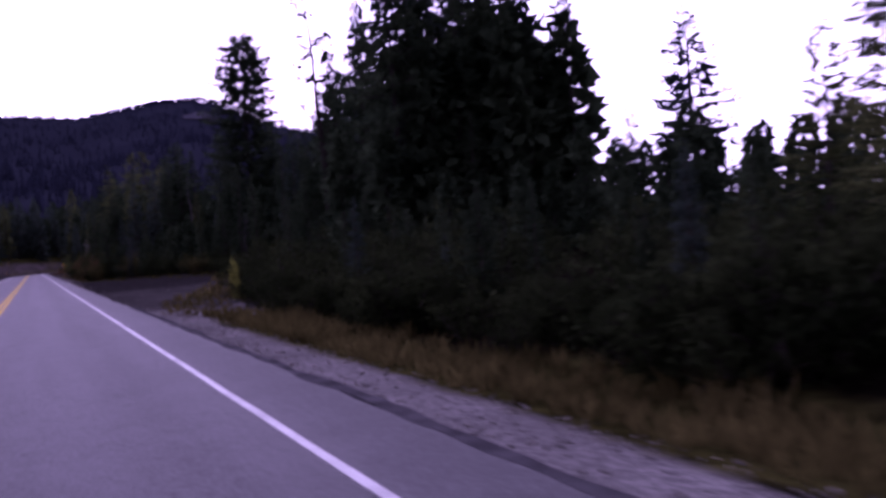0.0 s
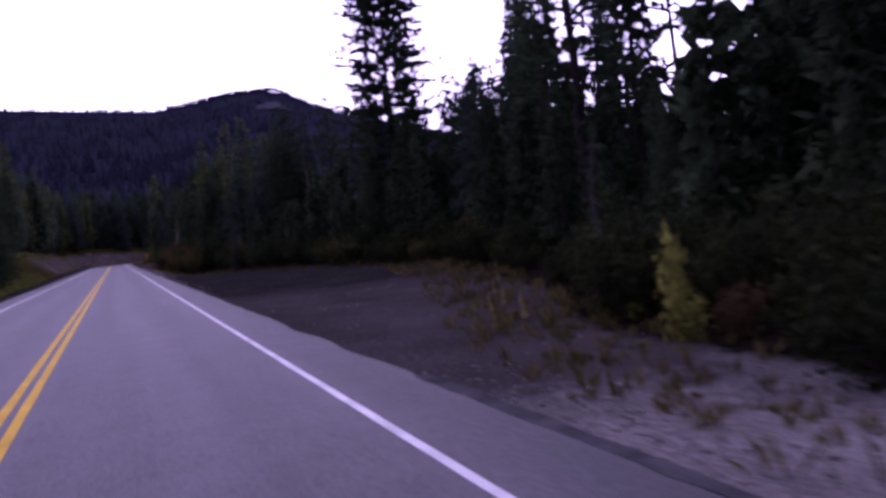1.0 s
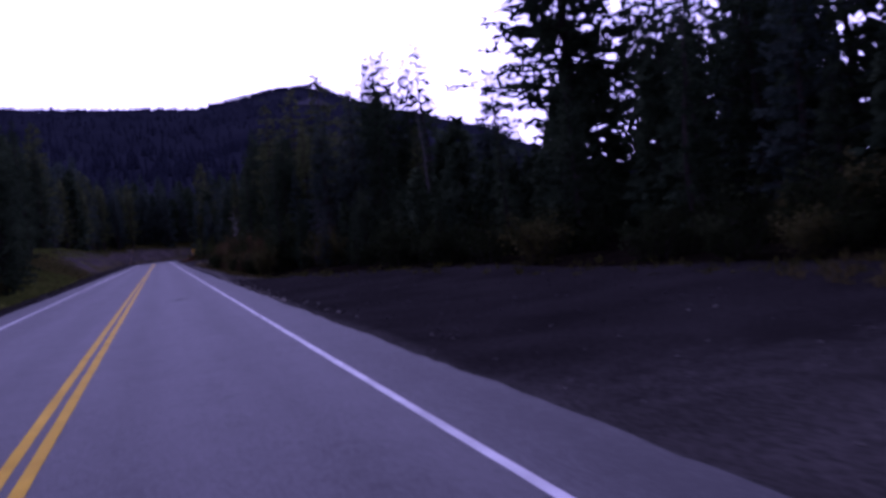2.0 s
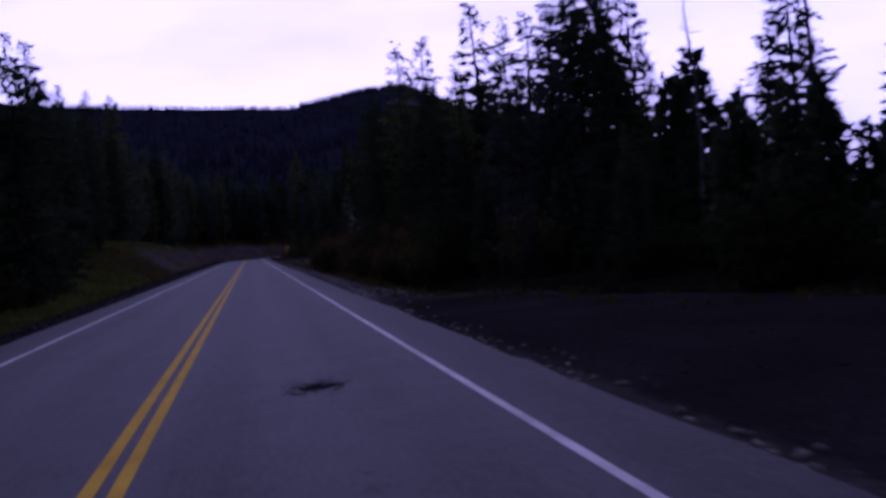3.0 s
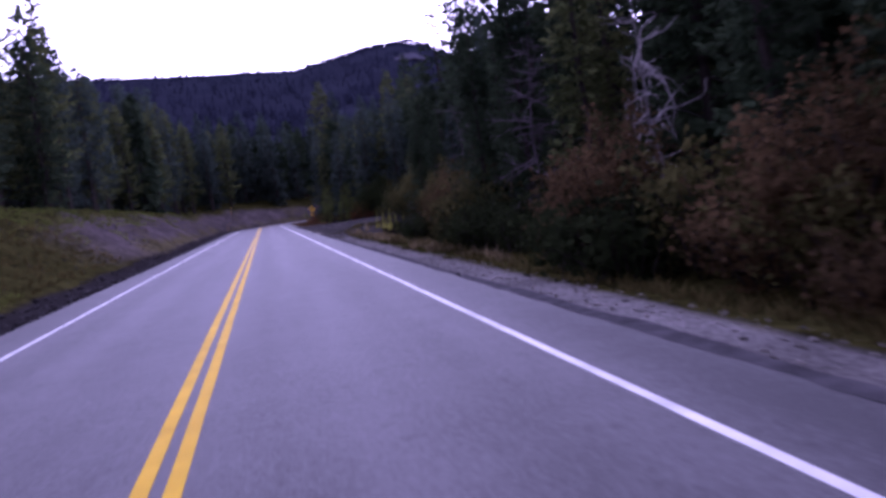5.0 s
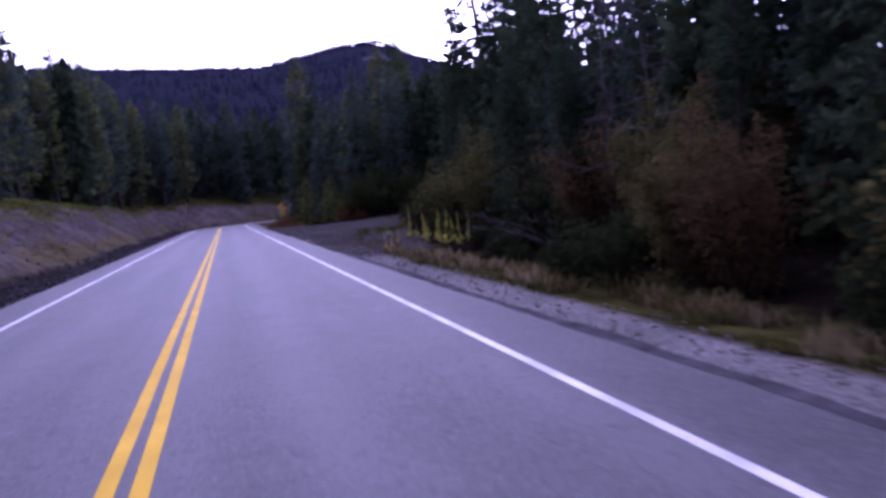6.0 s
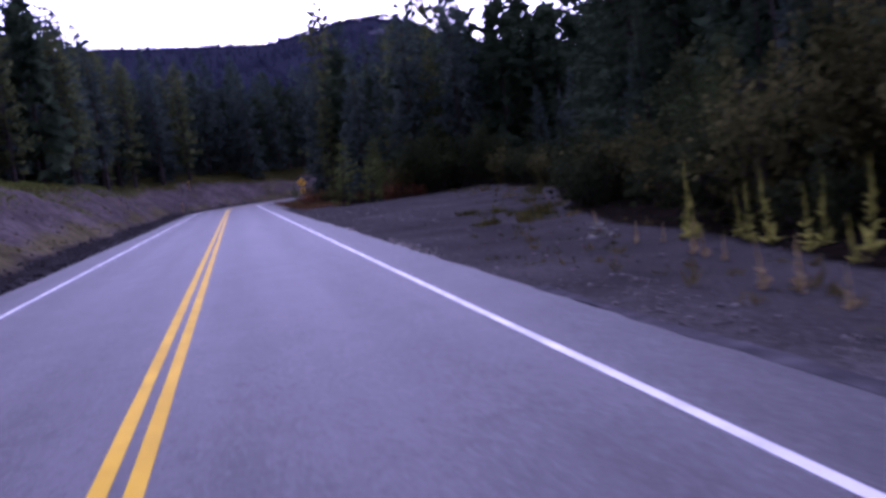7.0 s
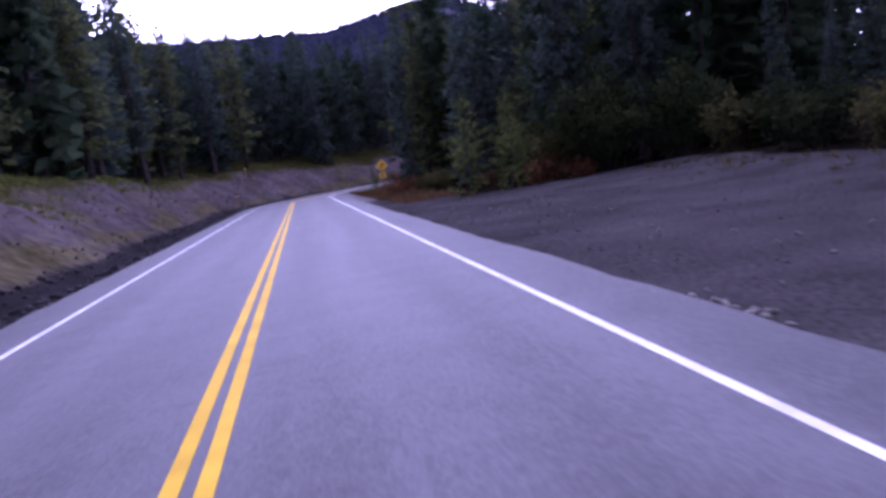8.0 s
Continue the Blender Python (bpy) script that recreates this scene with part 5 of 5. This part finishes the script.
def curve_sign(x, y):
    root = new("warning_sign")
    root.matrix_basis = pose(x, y, height(x, y), 0, 0, -4)
    part("post", from_bm("post", box(0.09, 0.09, 3.2, (0, 0.06, 1.2), 0.006), POST_BROWN), root, "weathered wooden post")
    panel = part("panel", plate("panel", diamond(0.66, 2.4), 0, 0.004, SIGN_YELLOW), root, "yellow diamond panel")
    part("border", mesh_of("border", *ring(diamond(0.63, 2.4), diamond(0.6, 2.4), -0.002), SIGN_BLACK), panel)
    arrow = [(-0.14, 2.02), (-0.02, 2.02), (-0.02, 2.34), (0.12, 2.45), (0.19, 2.36), (0.27, 2.68), (-0.03, 2.63), (0.05, 2.54), (-0.14, 2.4)]
    part("arrow", plate("arrow", arrow, -0.005, 0.004, SIGN_BLACK), panel, "black bent arrow")
    speed = part("speed_panel", plate("speed_panel", [(-0.3, 1.08), (0.3, 1.08), (0.3, 1.66), (-0.3, 1.66)], 0, 0.004, SIGN_YELLOW), root, "small square yellow panel")
    for z, h in ((1.45, 0.16), (1.22, 0.1)):
        part("lettering_bar", plate("lettering_bar", [(-0.18, z - h / 2), (0.18, z - h / 2), (0.18, z + h / 2), (-0.18, z + h / 2)], -0.005, 0.004, SIGN_BLACK), speed)
    tagged(root, "yellow diamond bend warning sign on a wooden post", "road sign")


def ring(outer, inner, y):
    n = len(outer)
    verts = [(x, y, z) for x, z in outer] + [(x, y, z) for x, z in inner]
    return verts, [(i, (i + 1) % n, (i + 1) % n + n, i + n) for i in range(n)]


curve_sign(9.8, 283.5)


def delineator(x, y):
    root = new("marker_post")
    root.matrix_basis = pose(x, y, height(x, y), 0, 2, random.uniform(-10, 10))
    part("post", from_bm("post", box(0.1, 0.06, 1.5, (0, 0, 0.55), 0.01), POST_BROWN), root)
    part("reflector", from_bm("reflector", box(0.07, 0.012, 0.14, (0, -0.037, 1.15), 0.003), SIGN_YELLOW), root, "amber reflector")
    tagged(root, "weathered brown marker post beside the road", "marker post", "marker posts")


delineator(-5.7, 283.5)
delineator(-5.2, 297.0)

# ---- hills ----
RIDGE = [(-60, 10.62), (-40, 10.32), (-25, 10.12), (-12, 9.72), (-7.4, 9.47), (-2.4, 9.22), (0.7, 9.07), (3.0, 8.92), (5.0, 9.22), (8.0, 9.67), (10.5, 9.77), (12.1, 9.07), (13.4, 8.42), (15, 7.92), (18, 7.12), (21, 6.22), (22.4, 5.37), (24.5, 4.52), (30, 2.62), (38, 0.92), (60, 0.32)]
FAR = 4300.0


def hill_height(az, r):
    top = math.tan(radians(lerp(az, RIDGE) - 0.22)) * FAR
    u = (r - 420) / (FAR - 420)
    lump = noise.noise((az * 0.16, r * 0.0016, 3)) * 0.12 * (1 - u) * min(1, u * 5)
    return top * max(0.0, (max(u, 0.0) ** 1.25 + lump * 0.5)) - 2 * (1 - min(1, u * 20))


BARE_AZ = (9.3, 11.3)


def bare_slope():
    """A pale treeless strip under the hump's crest."""
    n, m = 16, 8
    verts, faces = [], []
    for j in range(m + 1):
        for i in range(n + 1):
            az = BARE_AZ[0] + (BARE_AZ[1] - BARE_AZ[0]) * (i + 0.5 * noise.noise((i * 0.9, j * 0.7, 1))) / n
            r = 3290 + 180 * (2 * j / m - 1 + 0.5 * noise.noise((i * 0.6, j * 0.5, 7))) * math.sin(math.pi * (0.12 + 0.76 * i / n))
            a = radians(az)
            verts.append((r * math.sin(a), r * math.cos(a), hill_height(az, r) + 5))
    w = n + 1
    faces = [(j * w + i, j * w + i + 1, (j + 1) * w + i + 1, (j + 1) * w + i) for j in range(m) for i in range(n)]
    tagged(new("bare_slope", mesh_of("bare_slope", verts, faces, SLOPE, True)), "pale treeless strip high on the far hillside", "hill", kind="structure")


def build_hills():
    azs, rs = np.arange(-62, 62.1, 1.0), [420 + (FAR - 420) * (i / 40) ** 1.5 for i in range(41)] + [4600]
    verts = []
    for r in rs:
        for az in azs:
            a = radians(az)
            z = hill_height(az, min(r, FAR)) - (60 if r > FAR else 0)
            verts.append((r * math.sin(a), r * math.cos(a), z))
    w = len(azs)
    faces = [(j * w + i, j * w + i + 1, (j + 1) * w + i + 1, (j + 1) * w + i) for j in range(len(rs) - 1) for i in range(w - 1)]
    tagged(new("hillside", mesh_of("hillside", verts, faces, HILLSIDE_HAZE, True)), "long wooded ridge behind the valley", "hill", kind="structure")
    # a wood of small conifers, each of three ragged tiers
    rng = np.random.default_rng(5)
    vs, fs, o = [], [], 0
    spots = []
    for _ in range(9000):
        az, u = rng.uniform(-48, 30), rng.uniform(0, 1) ** 1.6
        spots.append((az, 440 + (FAR - 440) * u))
    for _ in range(1500):
        spots.append((rng.uniform(-48, 30), FAR - abs(rng.normal(0, 40))))
    for _ in range(420):
        spots.append((rng.normal(8.6, 2.3), FAR - abs(rng.normal(0, 25))))
    for az, r in spots:
        if BARE_AZ[0] - 0.3 < az < BARE_AZ[1] + 0.3 and 2800 < r < 3500:
            continue
        a = radians(az)
        cx, cy, cz = r * math.sin(a), r * math.cos(a), hill_height(az, r)
        tall = rng.uniform(13, 26) * (0.75 if r < 900 else 1.0)
        wide = tall * rng.uniform(0.13, 0.22)
        n = 6
        for k, (z0, z1, w0) in enumerate(((0.04, 0.55, 1.0), (0.32, 0.8, 0.75), (0.6, 1.0, 0.45))):
            ang = np.arange(n) * 6.283 / n + rng.uniform(0, 1)
            rr = wide * w0 * rng.uniform(0.55, 1.2, n)
            ring = np.stack([cx + rr * np.cos(ang), cy + rr * np.sin(ang), cz + tall * (z0 + rng.uniform(-0.04, 0.04, n))], 1)
            vs.append(ring)
            vs.append(np.array([[cx, cy, cz + tall * z1]]))
            fs += [(o + i, o + (i + 1) % n, o + n) for i in range(n)]
            o += n + 1
    me = fast_mesh("far_woods", np.concatenate(vs), np.array(fs), FARWOOD_HAZE)
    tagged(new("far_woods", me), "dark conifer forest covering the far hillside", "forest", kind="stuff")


build_hills()
bare_slope()
